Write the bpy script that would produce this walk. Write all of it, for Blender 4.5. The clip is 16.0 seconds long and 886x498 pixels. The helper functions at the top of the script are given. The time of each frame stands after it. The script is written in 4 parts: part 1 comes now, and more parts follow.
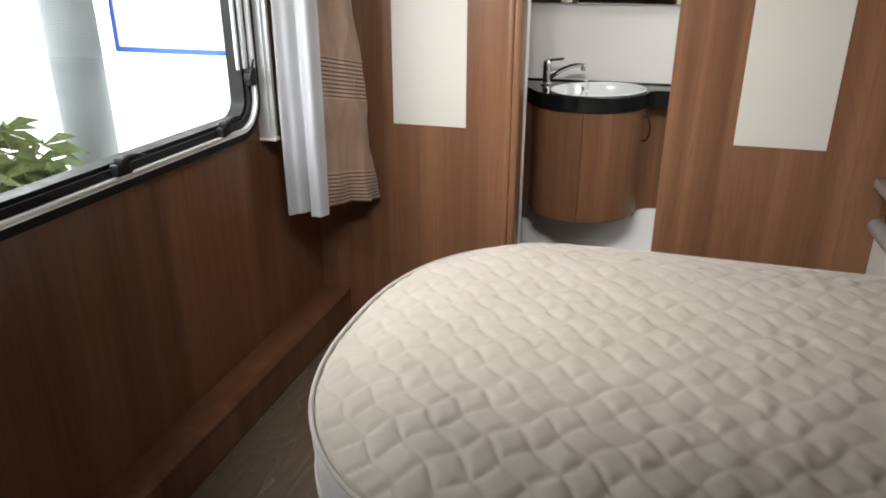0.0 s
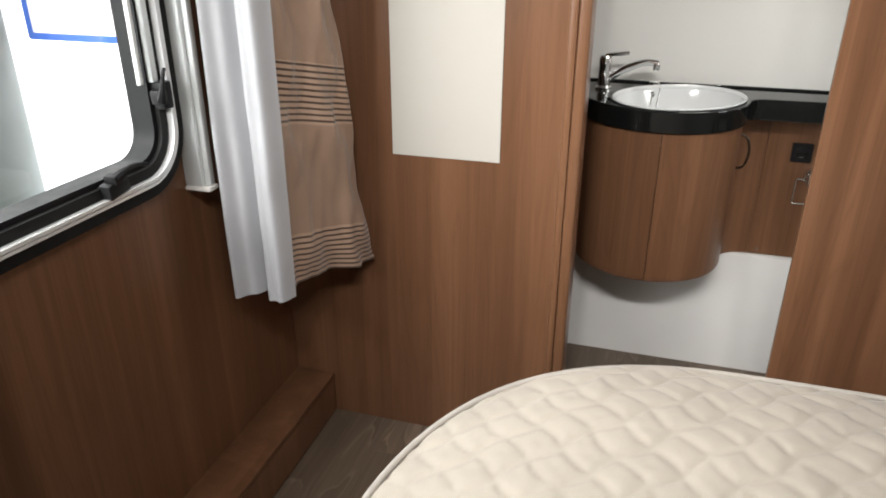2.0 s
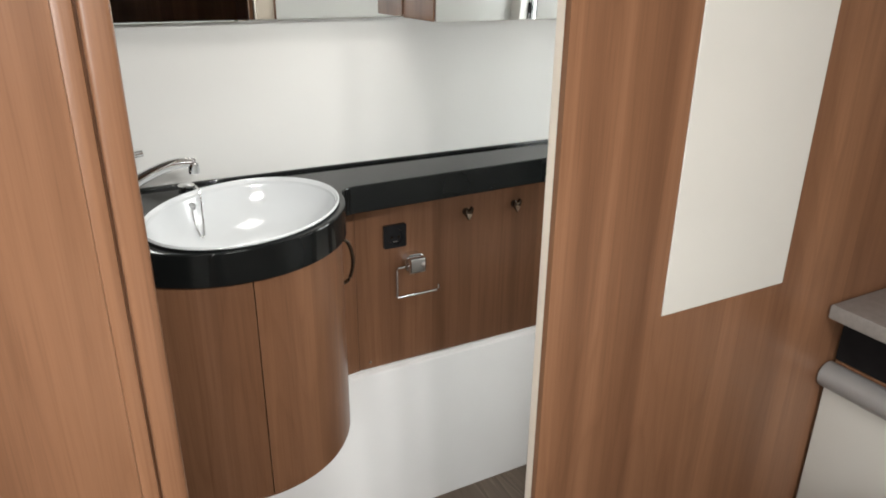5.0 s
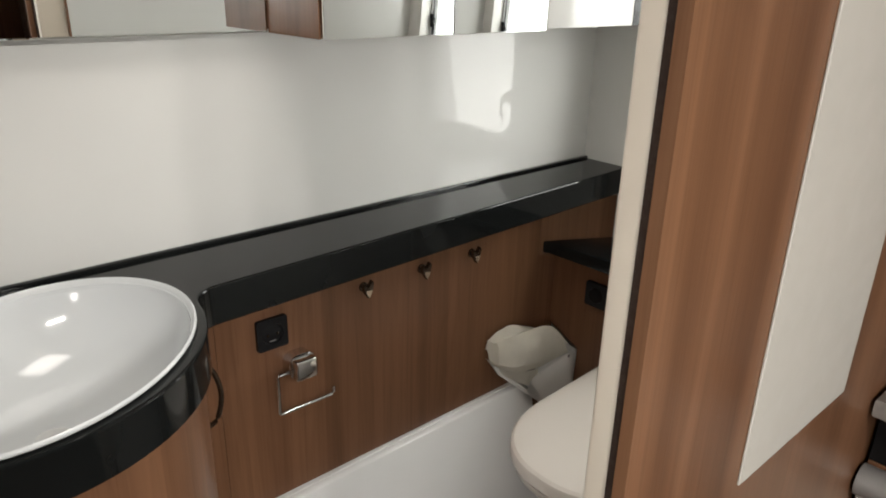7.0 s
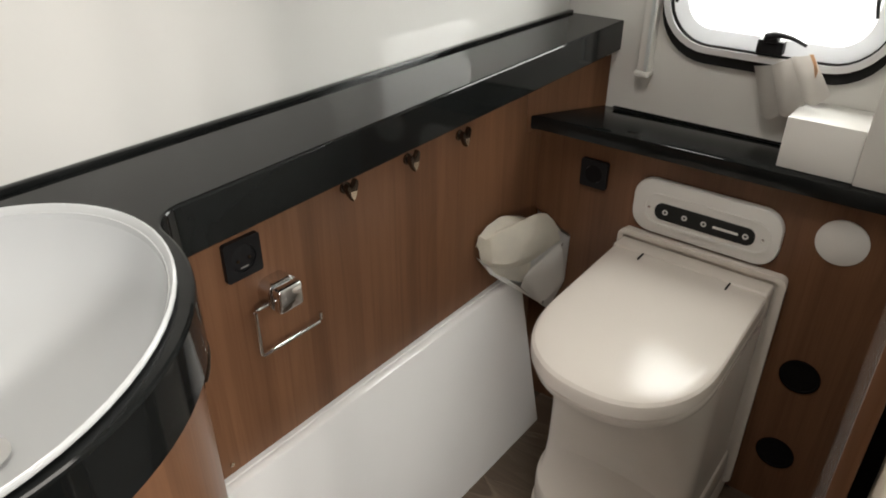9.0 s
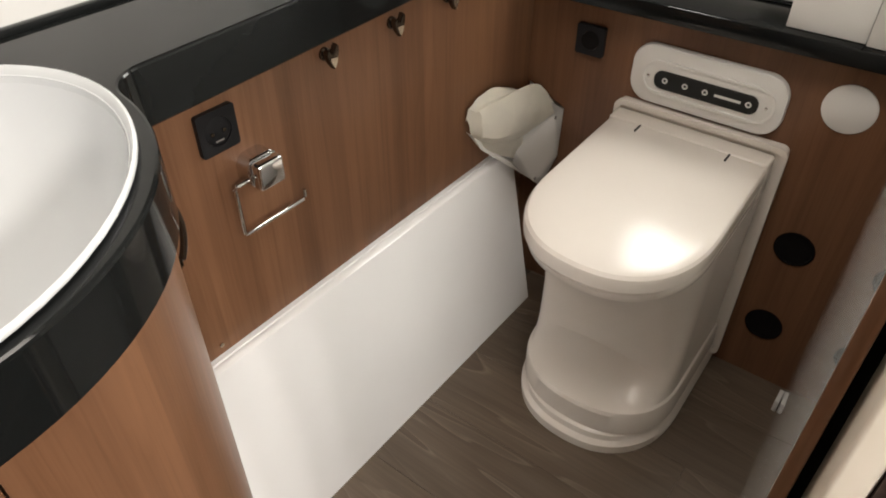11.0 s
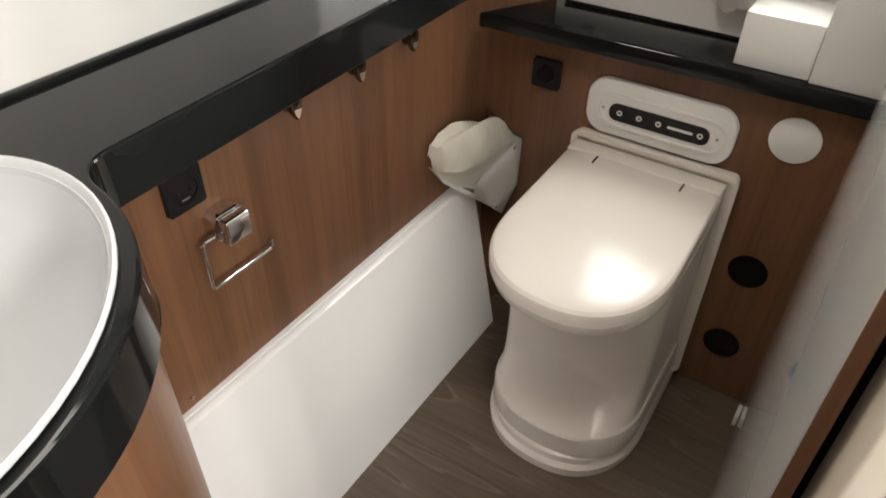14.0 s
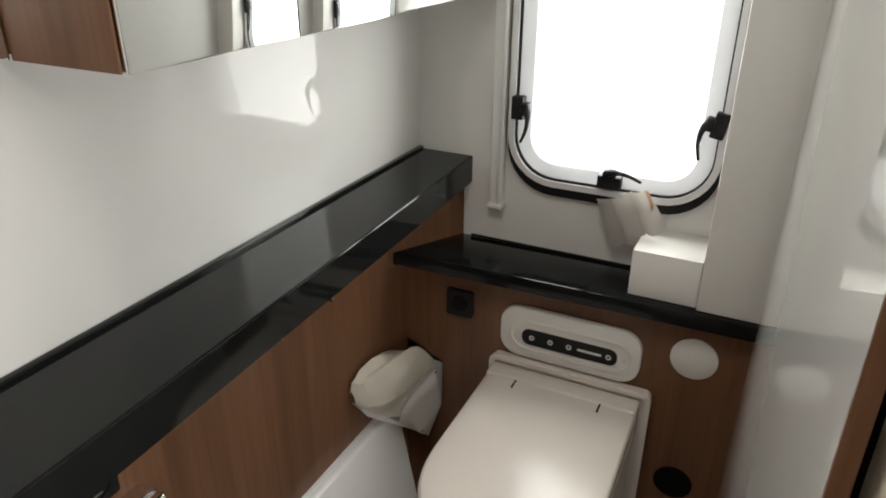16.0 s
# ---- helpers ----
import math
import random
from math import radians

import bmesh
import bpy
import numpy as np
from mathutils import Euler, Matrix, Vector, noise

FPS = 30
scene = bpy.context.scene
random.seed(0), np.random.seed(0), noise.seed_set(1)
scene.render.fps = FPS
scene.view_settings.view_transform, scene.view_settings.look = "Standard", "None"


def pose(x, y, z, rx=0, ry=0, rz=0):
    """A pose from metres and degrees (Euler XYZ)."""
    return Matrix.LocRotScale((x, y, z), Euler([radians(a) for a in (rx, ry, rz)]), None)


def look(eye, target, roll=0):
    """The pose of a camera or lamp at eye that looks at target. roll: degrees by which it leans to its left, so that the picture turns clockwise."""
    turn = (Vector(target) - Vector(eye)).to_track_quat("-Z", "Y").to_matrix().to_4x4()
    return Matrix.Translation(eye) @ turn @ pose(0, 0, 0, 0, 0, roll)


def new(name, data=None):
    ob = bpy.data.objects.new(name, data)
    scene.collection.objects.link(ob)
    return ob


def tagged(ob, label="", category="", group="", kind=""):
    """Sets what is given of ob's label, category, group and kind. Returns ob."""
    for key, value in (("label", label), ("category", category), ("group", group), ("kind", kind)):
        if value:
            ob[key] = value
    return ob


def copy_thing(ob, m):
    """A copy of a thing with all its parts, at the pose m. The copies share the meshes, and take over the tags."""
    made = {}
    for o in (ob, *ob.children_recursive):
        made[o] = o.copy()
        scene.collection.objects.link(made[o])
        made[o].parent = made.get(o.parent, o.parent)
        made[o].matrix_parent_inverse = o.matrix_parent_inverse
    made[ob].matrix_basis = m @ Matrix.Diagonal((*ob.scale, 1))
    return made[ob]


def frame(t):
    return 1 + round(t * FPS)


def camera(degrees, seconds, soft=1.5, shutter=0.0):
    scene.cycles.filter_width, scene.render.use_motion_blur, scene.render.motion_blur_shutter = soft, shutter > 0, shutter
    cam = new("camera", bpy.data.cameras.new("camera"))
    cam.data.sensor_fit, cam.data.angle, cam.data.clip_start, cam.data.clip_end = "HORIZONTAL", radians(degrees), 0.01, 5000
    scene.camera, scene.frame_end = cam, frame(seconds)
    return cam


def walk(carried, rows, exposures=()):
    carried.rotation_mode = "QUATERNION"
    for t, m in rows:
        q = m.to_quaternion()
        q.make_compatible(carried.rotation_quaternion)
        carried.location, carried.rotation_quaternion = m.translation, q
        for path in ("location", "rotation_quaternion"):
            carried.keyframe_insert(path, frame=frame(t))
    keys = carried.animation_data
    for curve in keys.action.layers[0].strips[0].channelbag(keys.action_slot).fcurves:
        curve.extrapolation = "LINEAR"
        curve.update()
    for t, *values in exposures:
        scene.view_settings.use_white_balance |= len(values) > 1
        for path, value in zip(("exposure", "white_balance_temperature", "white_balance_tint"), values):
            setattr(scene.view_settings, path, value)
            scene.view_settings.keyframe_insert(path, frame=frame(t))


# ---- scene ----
cam = camera(64.5, 16.0, soft=1.85)
PATH = [
    (0, (0.148, -0.091, 1.437), (-0.38, 1.686, 0.686), 0.1),
    (0.5, (0.074, 0.126, 1.392), (-0.536, 1.861, 0.607), -0.2),
    (1, (0.002, 0.319, 1.402), (-0.602, 2.041, 0.585), -0.2),
    (1.5, (-0.062, 0.53, 1.389), (-0.614, 2.267, 0.566), -0.1),
    (2, (-0.142, 0.713, 1.4), (-0.668, 2.46, 0.581), 0.1),
    (2.5, (-0.226, 0.836, 1.399), (-0.672, 2.609, 0.588), 0.4),
    (3, (-0.358, 0.998, 1.401), (-0.447, 2.829, 0.601), 0.8),
    (3.5, (-0.38, 1.141, 1.386), (-0.134, 2.964, 0.602), 1.0),
    (4, (-0.342, 1.337, 1.384), (0.132, 3.116, 0.602), 1.1),
    (4.5, (-0.329, 1.478, 1.395), (0.302, 3.212, 0.625), 1.1),
    (5, (-0.334, 1.616, 1.394), (0.537, 3.252, 0.643), 0.6),
    (5.2, (-0.342, 1.673, 1.4), (0.66, 3.234, 0.652), 0.6),
    (7.3, (-0.173, 2.136, 1.368), (1.09, 3.509, 0.648), 1.0),
    (7.5, (-0.16, 2.176, 1.369), (1.117, 3.538, 0.652), 0.5),
    (8, (-0.154, 2.289, 1.339), (1.237, 3.534, 0.619), 0.3),
    (8.5, (-0.159, 2.347, 1.297), (1.246, 3.496, 0.457), 0.4),
    (9, (-0.156, 2.371, 1.265), (1.199, 3.452, 0.267), 0.2),
    (9.5, (-0.153, 2.391, 1.238), (1.156, 3.402, 0.113), 0.4),
    (10, (-0.142, 2.399, 1.23), (1.123, 3.359, 0.015), 0.6),
    (10.2, (-0.133, 2.391, 1.222), (1.109, 3.358, -0.012), -0.2),
    (12.5, (-0.133, 2.394, 1.244), (1.082, 3.284, -0.072), 0.7),
    (13, (-0.139, 2.404, 1.25), (1.083, 3.286, -0.065), 0.8),
    (13.5, (-0.133, 2.407, 1.254), (1.1, 3.289, -0.051), 0.8),
    (14, (-0.12, 2.422, 1.282), (1.184, 3.266, 0.023), 0.8),
    (14.5, (-0.1, 2.433, 1.314), (1.268, 3.28, 0.127), 0.6),
    (15, (-0.078, 2.436, 1.349), (1.368, 3.263, 0.241), 0.2),
    (15.5, (-0.06, 2.427, 1.392), (1.467, 3.239, 0.388), -0.2),
    (16, (-0.079, 2.431, 1.411), (1.544, 3.228, 0.555), 0.3),
]
EXPOSURES = [(0.0, 0.0, 6400, 10), (1.0, -0.05, 6450, 10), (1.6, 0.0, 6500, 10), (2.5, 0.15, 6500, 10), (3.2, 0.2, 6650, 10), (4.5, 0.3, 6350, 9), (5.2, 0.34, 6350, 9), (7.5, -0.1, 6650, 10), (8.3, -0.1, 6600, 10), (9.0, 0.24, 6650, 10), (9.5, 0.45, 6750, 11), (10.2, 0.62, 6850, 12), (12.5, 0.64, 6850, 12), (13.5, 0.62, 6800, 12), (14.5, 0.54, 6650, 10), (15.5, 0.23, 6600, 10), (16.0, 0.0, 6600, 10)]
walk(cam, [(t, look(eye, target, roll)) for t, eye, target, roll in PATH], EXPOSURES)

# ---- world and light ----
world = bpy.data.worlds.new("world")
scene.world = world
world.use_nodes = True
wt = world.node_tree
wt.nodes.clear()
w_out = wt.nodes.new("ShaderNodeOutputWorld")
w_bg = wt.nodes.new("ShaderNodeBackground")
w_bg.inputs["Color"].default_value = (1.0, 0.985, 0.96, 1)
w_bg.inputs["Strength"].default_value = 6.0
wt.links.new(w_bg.outputs[0], w_out.inputs[0])


def area_light(name, m, sx, sy, watts, colour=(1, 1, 1)):
    d = bpy.data.lights.new(name, "AREA")
    d.shape, d.size, d.size_y, d.energy, d.color = "RECTANGLE", sx, sy, watts, colour
    ob = new(name, d)
    ob.matrix_world = m
    return ob


sky_lamp = area_light("window_light_bedroom", look((-1.10, 0.95, 1.52), (0.3, 2.5, 0.5)), 1.1, 0.17, 8.5, (1, 0.985, 0.965))
sky_lamp.data.spread = radians(112)
area_light("window_light_washroom", look((1.31, 2.715, 1.25), (0, 2.72, 1.0)), 0.42, 0.68, 4.0, (1, 0.965, 0.92))
# Added fill lamp overhead, out of view, placed to brighten the wash room.
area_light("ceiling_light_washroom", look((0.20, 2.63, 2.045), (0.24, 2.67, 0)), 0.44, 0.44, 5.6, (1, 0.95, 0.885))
SPOTS = (-0.27, -0.05, 0.17)
for x in SPOTS:
    lamp = area_light("spot_light", look((x, 0.65, 2.03), (x * 0.5, 3.0, 0.5)), 0.10, 0.10, 3.6, (1, 0.965, 0.92))
    lamp.data.spread = radians(95)


# ---- materials ----
def material(name, rough=0.5, metal=0.0, coat=0.0):
    m = bpy.data.materials.new(name)
    m.use_nodes = True
    b = m.node_tree.nodes["Principled BSDF"]
    b.inputs["Roughness"].default_value = rough
    b.inputs["Metallic"].default_value = metal
    b.inputs["Coat Weight"].default_value = coat
    b.inputs["Coat Roughness"].default_value = 0.06
    return m, m.node_tree, b


def node(nt, kind, **values):
    n = nt.nodes.new(kind)
    for k, v in values.items():
        n.inputs[k].default_value = v
    return n


def ramp(nt, fac, stops):
    r = nt.nodes.new("ShaderNodeValToRGB")
    el = r.color_ramp.elements
    while len(el) < len(stops):
        el.new(0.5)
    for e, (p, c) in zip(el, stops):
        e.position, e.color = p, (*c, 1)
    nt.links.new(fac, r.inputs["Fac"])
    return r.outputs["Color"]


def mapped(nt, scale, jitter=False):
    """World-position coordinates, scaled; jitter shifts them from piece to piece."""
    g = nt.nodes.new("ShaderNodeNewGeometry")
    mp = nt.nodes.new("ShaderNodeMapping")
    mp.inputs["Scale"].default_value = scale
    nt.links.new(g.outputs["Position"], mp.inputs["Vector"])
    if jitter:
        oi = nt.nodes.new("ShaderNodeObjectInfo")
        mu = nt.nodes.new("ShaderNodeMath")
        mu.operation = "MULTIPLY"
        mu.inputs[1].default_value = 37.0
        nt.links.new(oi.outputs["Random"], mu.inputs[0])
        nt.links.new(mu.outputs[0], mp.inputs["Location"])
    return mp.outputs["Vector"]


def bump(nt, bsdf, height, strength, distance=0.001):
    b = nt.nodes.new("ShaderNodeBump")
    b.inputs["Strength"].default_value = strength
    b.inputs["Distance"].default_value = distance
    nt.links.new(height, b.inputs["Height"])
    nt.links.new(b.outputs["Normal"], bsdf.inputs["Normal"])


def noise_tex(nt, vec, scale, detail=3.0, rough=0.5, dist=0.0):
    n = node(nt, "ShaderNodeTexNoise", Scale=scale, Detail=detail, Roughness=rough, Distortion=dist)
    nt.links.new(vec, n.inputs["Vector"])
    return n.outputs["Fac"]


def mix(nt, a, b, fac, mode="MIX"):
    n = nt.nodes.new("ShaderNodeMix")
    n.data_type, n.blend_type = "RGBA", mode
    for sock, v in ((n.inputs[6], a), (n.inputs[7], b), (n.inputs[0], fac)):
        if isinstance(v, (tuple, float, int)):
            sock.default_value = (*v, 1) if isinstance(v, tuple) else v
        else:
            nt.links.new(v, sock)
    return n.outputs[2]


def fraction(nt, value, turns):
    """Repeats a smooth field as saw teeth: growth rings."""
    up = nt.nodes.new("ShaderNodeMath")
    up.operation = "MULTIPLY"
    up.inputs[1].default_value = turns
    cut = nt.nodes.new("ShaderNodeMath")
    cut.operation = "FRACT"
    nt.links.new(value, up.inputs[0])
    nt.links.new(up.outputs[0], cut.inputs[0])
    return cut.outputs[0]


def wood_material(name, dark, mid, light, rough=0.31):
    """Veneer with an upright grain: wide staves, streaks and fine pores."""
    m, nt, b = material(name, rough)
    wide = noise_tex(nt, mapped(nt, (11, 11, 0.3)), 1.0, 3.0, 0.55, 0.5)
    fine = noise_tex(nt, mapped(nt, (75, 75, 1.3)), 1.0, 4.0, 0.6, 0.4)
    pores = noise_tex(nt, mapped(nt, (420, 420, 9)), 1.0, 2.0)
    base = ramp(nt, wide, [(0.3, dark), (0.5, mid), (0.7, light)])
    streak = ramp(nt, fine, [(0.25, (0.89, 0.875, 0.86)), (0.75, (1.06, 1.06, 1.06))])
    cell = nt.nodes.new("ShaderNodeVectorMath")
    cell.operation = "FLOOR"
    nt.links.new(mapped(nt, (9.2, 9.2, 0)), cell.inputs[0])
    stave = nt.nodes.new("ShaderNodeTexWhiteNoise")
    nt.links.new(cell.outputs[0], stave.inputs["Vector"])
    tone = ramp(nt, stave.outputs["Value"], [(0.0, (0.84, 0.82, 0.81)), (1.0, (1.11, 1.11, 1.11))])
    slim = nt.nodes.new("ShaderNodeVectorMath")
    slim.operation = "FLOOR"
    nt.links.new(mapped(nt, (23.5, 23.5, 0)), slim.inputs[0])
    leaf_cut = nt.nodes.new("ShaderNodeTexWhiteNoise")
    nt.links.new(slim.outputs[0], leaf_cut.inputs["Vector"])
    thin = ramp(nt, leaf_cut.outputs["Value"], [(0.0, (0.90, 0.89, 0.88)), (1.0, (1.07, 1.07, 1.07))])
    col = mix(nt, mix(nt, mix(nt, base, tone, 1.0, "MULTIPLY"), thin, 1.0, "MULTIPLY"), streak, 1.0, "MULTIPLY")
    pore = ramp(nt, pores, [(0.3, (0.84, 0.82, 0.8)), (0.5, (1, 1, 1))])
    # cathedral figure: thin growth lines that close into long arches
    flame = fraction(nt, noise_tex(nt, mapped(nt, (8, 8, 0.5)), 1.0, 2.0, 0.45), 17.0)
    arch = ramp(nt, flame, [(0.0, (0.88, 0.86, 0.84)), (0.25, (0.99, 0.99, 0.99)), (0.85, (1.05, 1.05, 1.05)), (1.0, (0.93, 0.92, 0.91))])
    col = mix(nt, col, arch, 0.6, "MULTIPLY")
    nt.links.new(mix(nt, col, pore, 0.7, "MULTIPLY"), b.inputs["Base Color"])
    bump(nt, b, pores, 0.25, 0.0004)
    return m


def plain_material(name, colour, rough, metal=0.0, coat=0.0, vary=0.06, scale=6.0, grain=0.0, grain_scale=400.0):
    """A nearly plain surface with faint clouding, small marks and an optional fine relief."""
    m, nt, b = material(name, rough, metal, coat)
    cloud = noise_tex(nt, mapped(nt, (1, 1, 1)), scale, 4.0)
    lo = tuple(c * (1 - vary) for c in colour)
    hi = tuple(min(c * (1 + vary), 1.0) for c in colour)
    nt.links.new(ramp(nt, cloud, [(0.3, lo), (0.7, hi)]), b.inputs["Base Color"])
    if rough > 0.3:
        r = ramp(nt, noise_tex(nt, mapped(nt, (1, 1, 1)), scale * 5, 3.0), [(0.3, (rough * 0.85,) * 3), (0.7, (min(rough * 1.15 + 0.01, 1),) * 3)])
        nt.links.new(r, b.inputs["Roughness"])
    if grain:
        bump(nt, b, noise_tex(nt, mapped(nt, (1, 1, 1)), grain_scale, 2.0), grain, 0.0006)
    return m


WOOD = wood_material("walnut_veneer", (0.136, 0.066, 0.035), (0.172, 0.085, 0.045), (0.212, 0.107, 0.058))
CREAM = plain_material("cream_laminate", (0.49, 0.47, 0.425), 0.45, vary=0.02, grain=0.15, grain_scale=700)
DOORCREAM = plain_material("cream_door_edge", (0.70, 0.62, 0.52), 0.45, vary=0.03)
WHITE_GLOSS = plain_material("white_gloss_panel", (0.64, 0.64, 0.62), 0.025, vary=0.01)
WHITE_GLOSS.node_tree.nodes["Principled BSDF"].inputs["Specular IOR Level"].default_value = 0.45
WHITE_WALL = plain_material("white_wall_laminate", (0.66, 0.65, 0.62), 0.5, vary=0.03, grain=0.2, grain_scale=300)
WHITE_LOW = plain_material("white_lower_panel", (0.785, 0.785, 0.775), 0.085, vary=0.02)
CERAMIC = plain_material("white_ceramic", (0.60, 0.62, 0.63), 0.10, coat=0.3, vary=0.01)
TOILET = plain_material("toilet_plastic", (0.74, 0.69, 0.63), 0.19, vary=0.015)
PLASTIC = plain_material("white_plastic", (0.74, 0.73, 0.70), 0.4, vary=0.02)
PAPER = plain_material("paper", (0.91, 0.87, 0.77), 0.9, vary=0.05, scale=20, grain=0.4, grain_scale=120)
# Duller copy of the paper: the leaflet's backlit shade is in the colour.
LEAFLET = plain_material("leaflet_paper_shaded", (0.60, 0.575, 0.54), 0.8, vary=0.05, scale=20, grain=0.3, grain_scale=150)
# Dark brown that paints the shade in the sliding door's pocket gap.
POCKET_SHADE = plain_material("pocket_gap_shade", (0.04, 0.022, 0.015), 0.8, vary=0.15, scale=40)
ORANGE = plain_material("orange_print", (0.62, 0.42, 0.27), 0.6, vary=0.05)
BLACK_GLOSS = plain_material("black_gloss", (0.008, 0.009, 0.009), 0.07, vary=0.2)
BLACK = plain_material("black_plastic", (0.014, 0.014, 0.015), 0.4, vary=0.2)
RUBBER = plain_material("black_rubber", (0.012, 0.012, 0.012), 0.6, vary=0.2)
# Near-black for painted shade inside gaps, and for the black socket insert.
VOID = plain_material("gap_shade_black", (0.006, 0.005, 0.005), 0.9, vary=0.2)
CHROME = plain_material("chrome", (0.75, 0.75, 0.75), 0.09, metal=1.0, vary=0.02)
BRASSY = plain_material("satin_nickel", (0.62, 0.54, 0.44), 0.25, metal=1.0, vary=0.04)
TRIM = plain_material("bright_trim", (0.80, 0.81, 0.82), 0.28, metal=0.35, vary=0.03)
DARKMETAL = plain_material("dark_bronze", (0.10, 0.075, 0.055), 0.25, metal=0.9, vary=0.05)
ALU = plain_material("aluminium", (0.70, 0.73, 0.73), 0.4, metal=0.4, vary=0.03)
GREYBAR = plain_material("grey_bar", (0.28, 0.27, 0.26), 0.35, metal=0.3, vary=0.05)
GREYTOP = plain_material("grey_worktop", (0.20, 0.18, 0.165), 0.3, vary=0.1, scale=90)
CEILING = plain_material("ceiling_fabric", (0.60, 0.59, 0.565), 0.8, vary=0.02)
for dark in (BLACK, RUBBER, VOID, BLACK_GLOSS, WOOD):
    dark.node_tree.nodes["Principled BSDF"].inputs["Specular IOR Level"].default_value = 0.3 if dark is WOOD else 0.24 if dark is BLACK_GLOSS else 0.15
MIRROR = plain_material("mirror", (0.86, 0.88, 0.87), 0.01, metal=1.0, vary=0.005)


def glass_material(name, tint=(1, 1, 1)):
    m = bpy.data.materials.new(name)
    m.use_nodes = True
    nt = m.node_tree
    nt.nodes.clear()
    out = nt.nodes.new("ShaderNodeOutputMaterial")
    tr = node(nt, "ShaderNodeBsdfTransparent", Color=(*tint, 1))
    gl = node(nt, "ShaderNodeBsdfGlossy", Roughness=0.02)
    mx = nt.nodes.new("ShaderNodeMixShader")
    mx.inputs[0].default_value = 0.04
    nt.links.new(tr.outputs[0], mx.inputs[1])
    nt.links.new(gl.outputs[0], mx.inputs[2])
    nt.links.new(mx.outputs[0], out.inputs[0])
    return m


GLASS = glass_material("acrylic_glass", (0.95, 0.97, 0.97))


def floor_material():
    """Grey-brown oak vinyl; the grain runs along y and shifts from plank to plank."""
    m, nt, b = material("oak_vinyl", 0.42)
    wobble = noise_tex(nt, mapped(nt, (5.0, 0.9, 1), True), 1.0, 3.0, 0.5, 0.6)
    ring = fraction(nt, wobble, 15.0)
    streak = noise_tex(nt, mapped(nt, (150, 4, 1), True), 1.0, 4.0, 0.6)
    cloud = noise_tex(nt, mapped(nt, (9, 2.2, 1), True), 1.0, 3.0)
    oi = nt.nodes.new("ShaderNodeObjectInfo")
    base = ramp(nt, ring, [(0.0, (0.100, 0.072, 0.050)), (0.5, (0.132, 0.097, 0.069)), (0.86, (0.142, 0.106, 0.077)), (0.95, (0.205, 0.160, 0.122)), (1.0, (0.120, 0.088, 0.062))])
    plain = ramp(nt, cloud, [(0.3, (0.108, 0.080, 0.056)), (0.7, (0.150, 0.113, 0.083))])
    base = mix(nt, plain, base, ramp(nt, cloud, [(0.38, (0.15, 0.15, 0.15)), (0.62, (0.9, 0.9, 0.9))]))
    tone = ramp(nt, oi.outputs["Random"], [(0.0, (0.86, 0.86, 0.86)), (1.0, (1.14, 1.12, 1.1))])
    col = mix(nt, base, tone, 1.0, "MULTIPLY")
    st = ramp(nt, streak, [(0.3, (0.82, 0.82, 0.82)), (0.7, (1.14, 1.14, 1.14))])
    nt.links.new(mix(nt, col, st, 0.9, "MULTIPLY"), b.inputs["Base Color"])
    bump(nt, b, streak, 0.3, 0.0006)
    return m


FLOOR = floor_material()
FLOORBASE = plain_material("floor_substrate", (0.07, 0.055, 0.04), 0.8, vary=0.1)


def fabric_material(name, colour, weave=900.0, rough=0.85, sheen=0.2, through_light=0.0):
    m, nt, b = material(name, rough)
    b.inputs["Sheen Weight"].default_value = sheen
    cloud = noise_tex(nt, mapped(nt, (1, 1, 1)), 9.0, 4.0)
    thread = noise_tex(nt, mapped(nt, (1, 1, 1)), weave, 2.0)
    c = ramp(nt, cloud, [(0.3, tuple(v * 0.95 for v in colour)), (0.7, tuple(min(v * 1.04, 1) for v in colour))])
    t = ramp(nt, thread, [(0.3, (0.9, 0.9, 0.9)), (0.7, (1.05, 1.05, 1.05))])
    nt.links.new(mix(nt, c, t, 0.8, "MULTIPLY"), b.inputs["Base Color"])
    bump(nt, b, thread, 0.4, 0.0008)
    if through_light:
        tl = node(nt, "ShaderNodeBsdfTranslucent", Color=(*colour, 1))
        mx = nt.nodes.new("ShaderNodeMixShader")
        mx.inputs[0].default_value = through_light
        out = nt.nodes["Material Output"]
        nt.links.new(b.outputs[0], mx.inputs[1])
        nt.links.new(tl.outputs[0], mx.inputs[2])
        nt.links.new(mx.outputs[0], out.inputs[0])
    return m


TICKING = fabric_material("mattress_ticking", (0.42, 0.379, 0.324))
PIPING = fabric_material("mattress_piping", (0.42, 0.39, 0.35))
BORDER = fabric_material("mattress_border", (0.58, 0.56, 0.52))
OPAL = fabric_material("opal_plastic", (0.74, 0.75, 0.76), rough=0.4, sheen=0.0, through_light=0.4)
SHEER = fabric_material("white_sheer", (0.46, 0.468, 0.49), through_light=0.15)


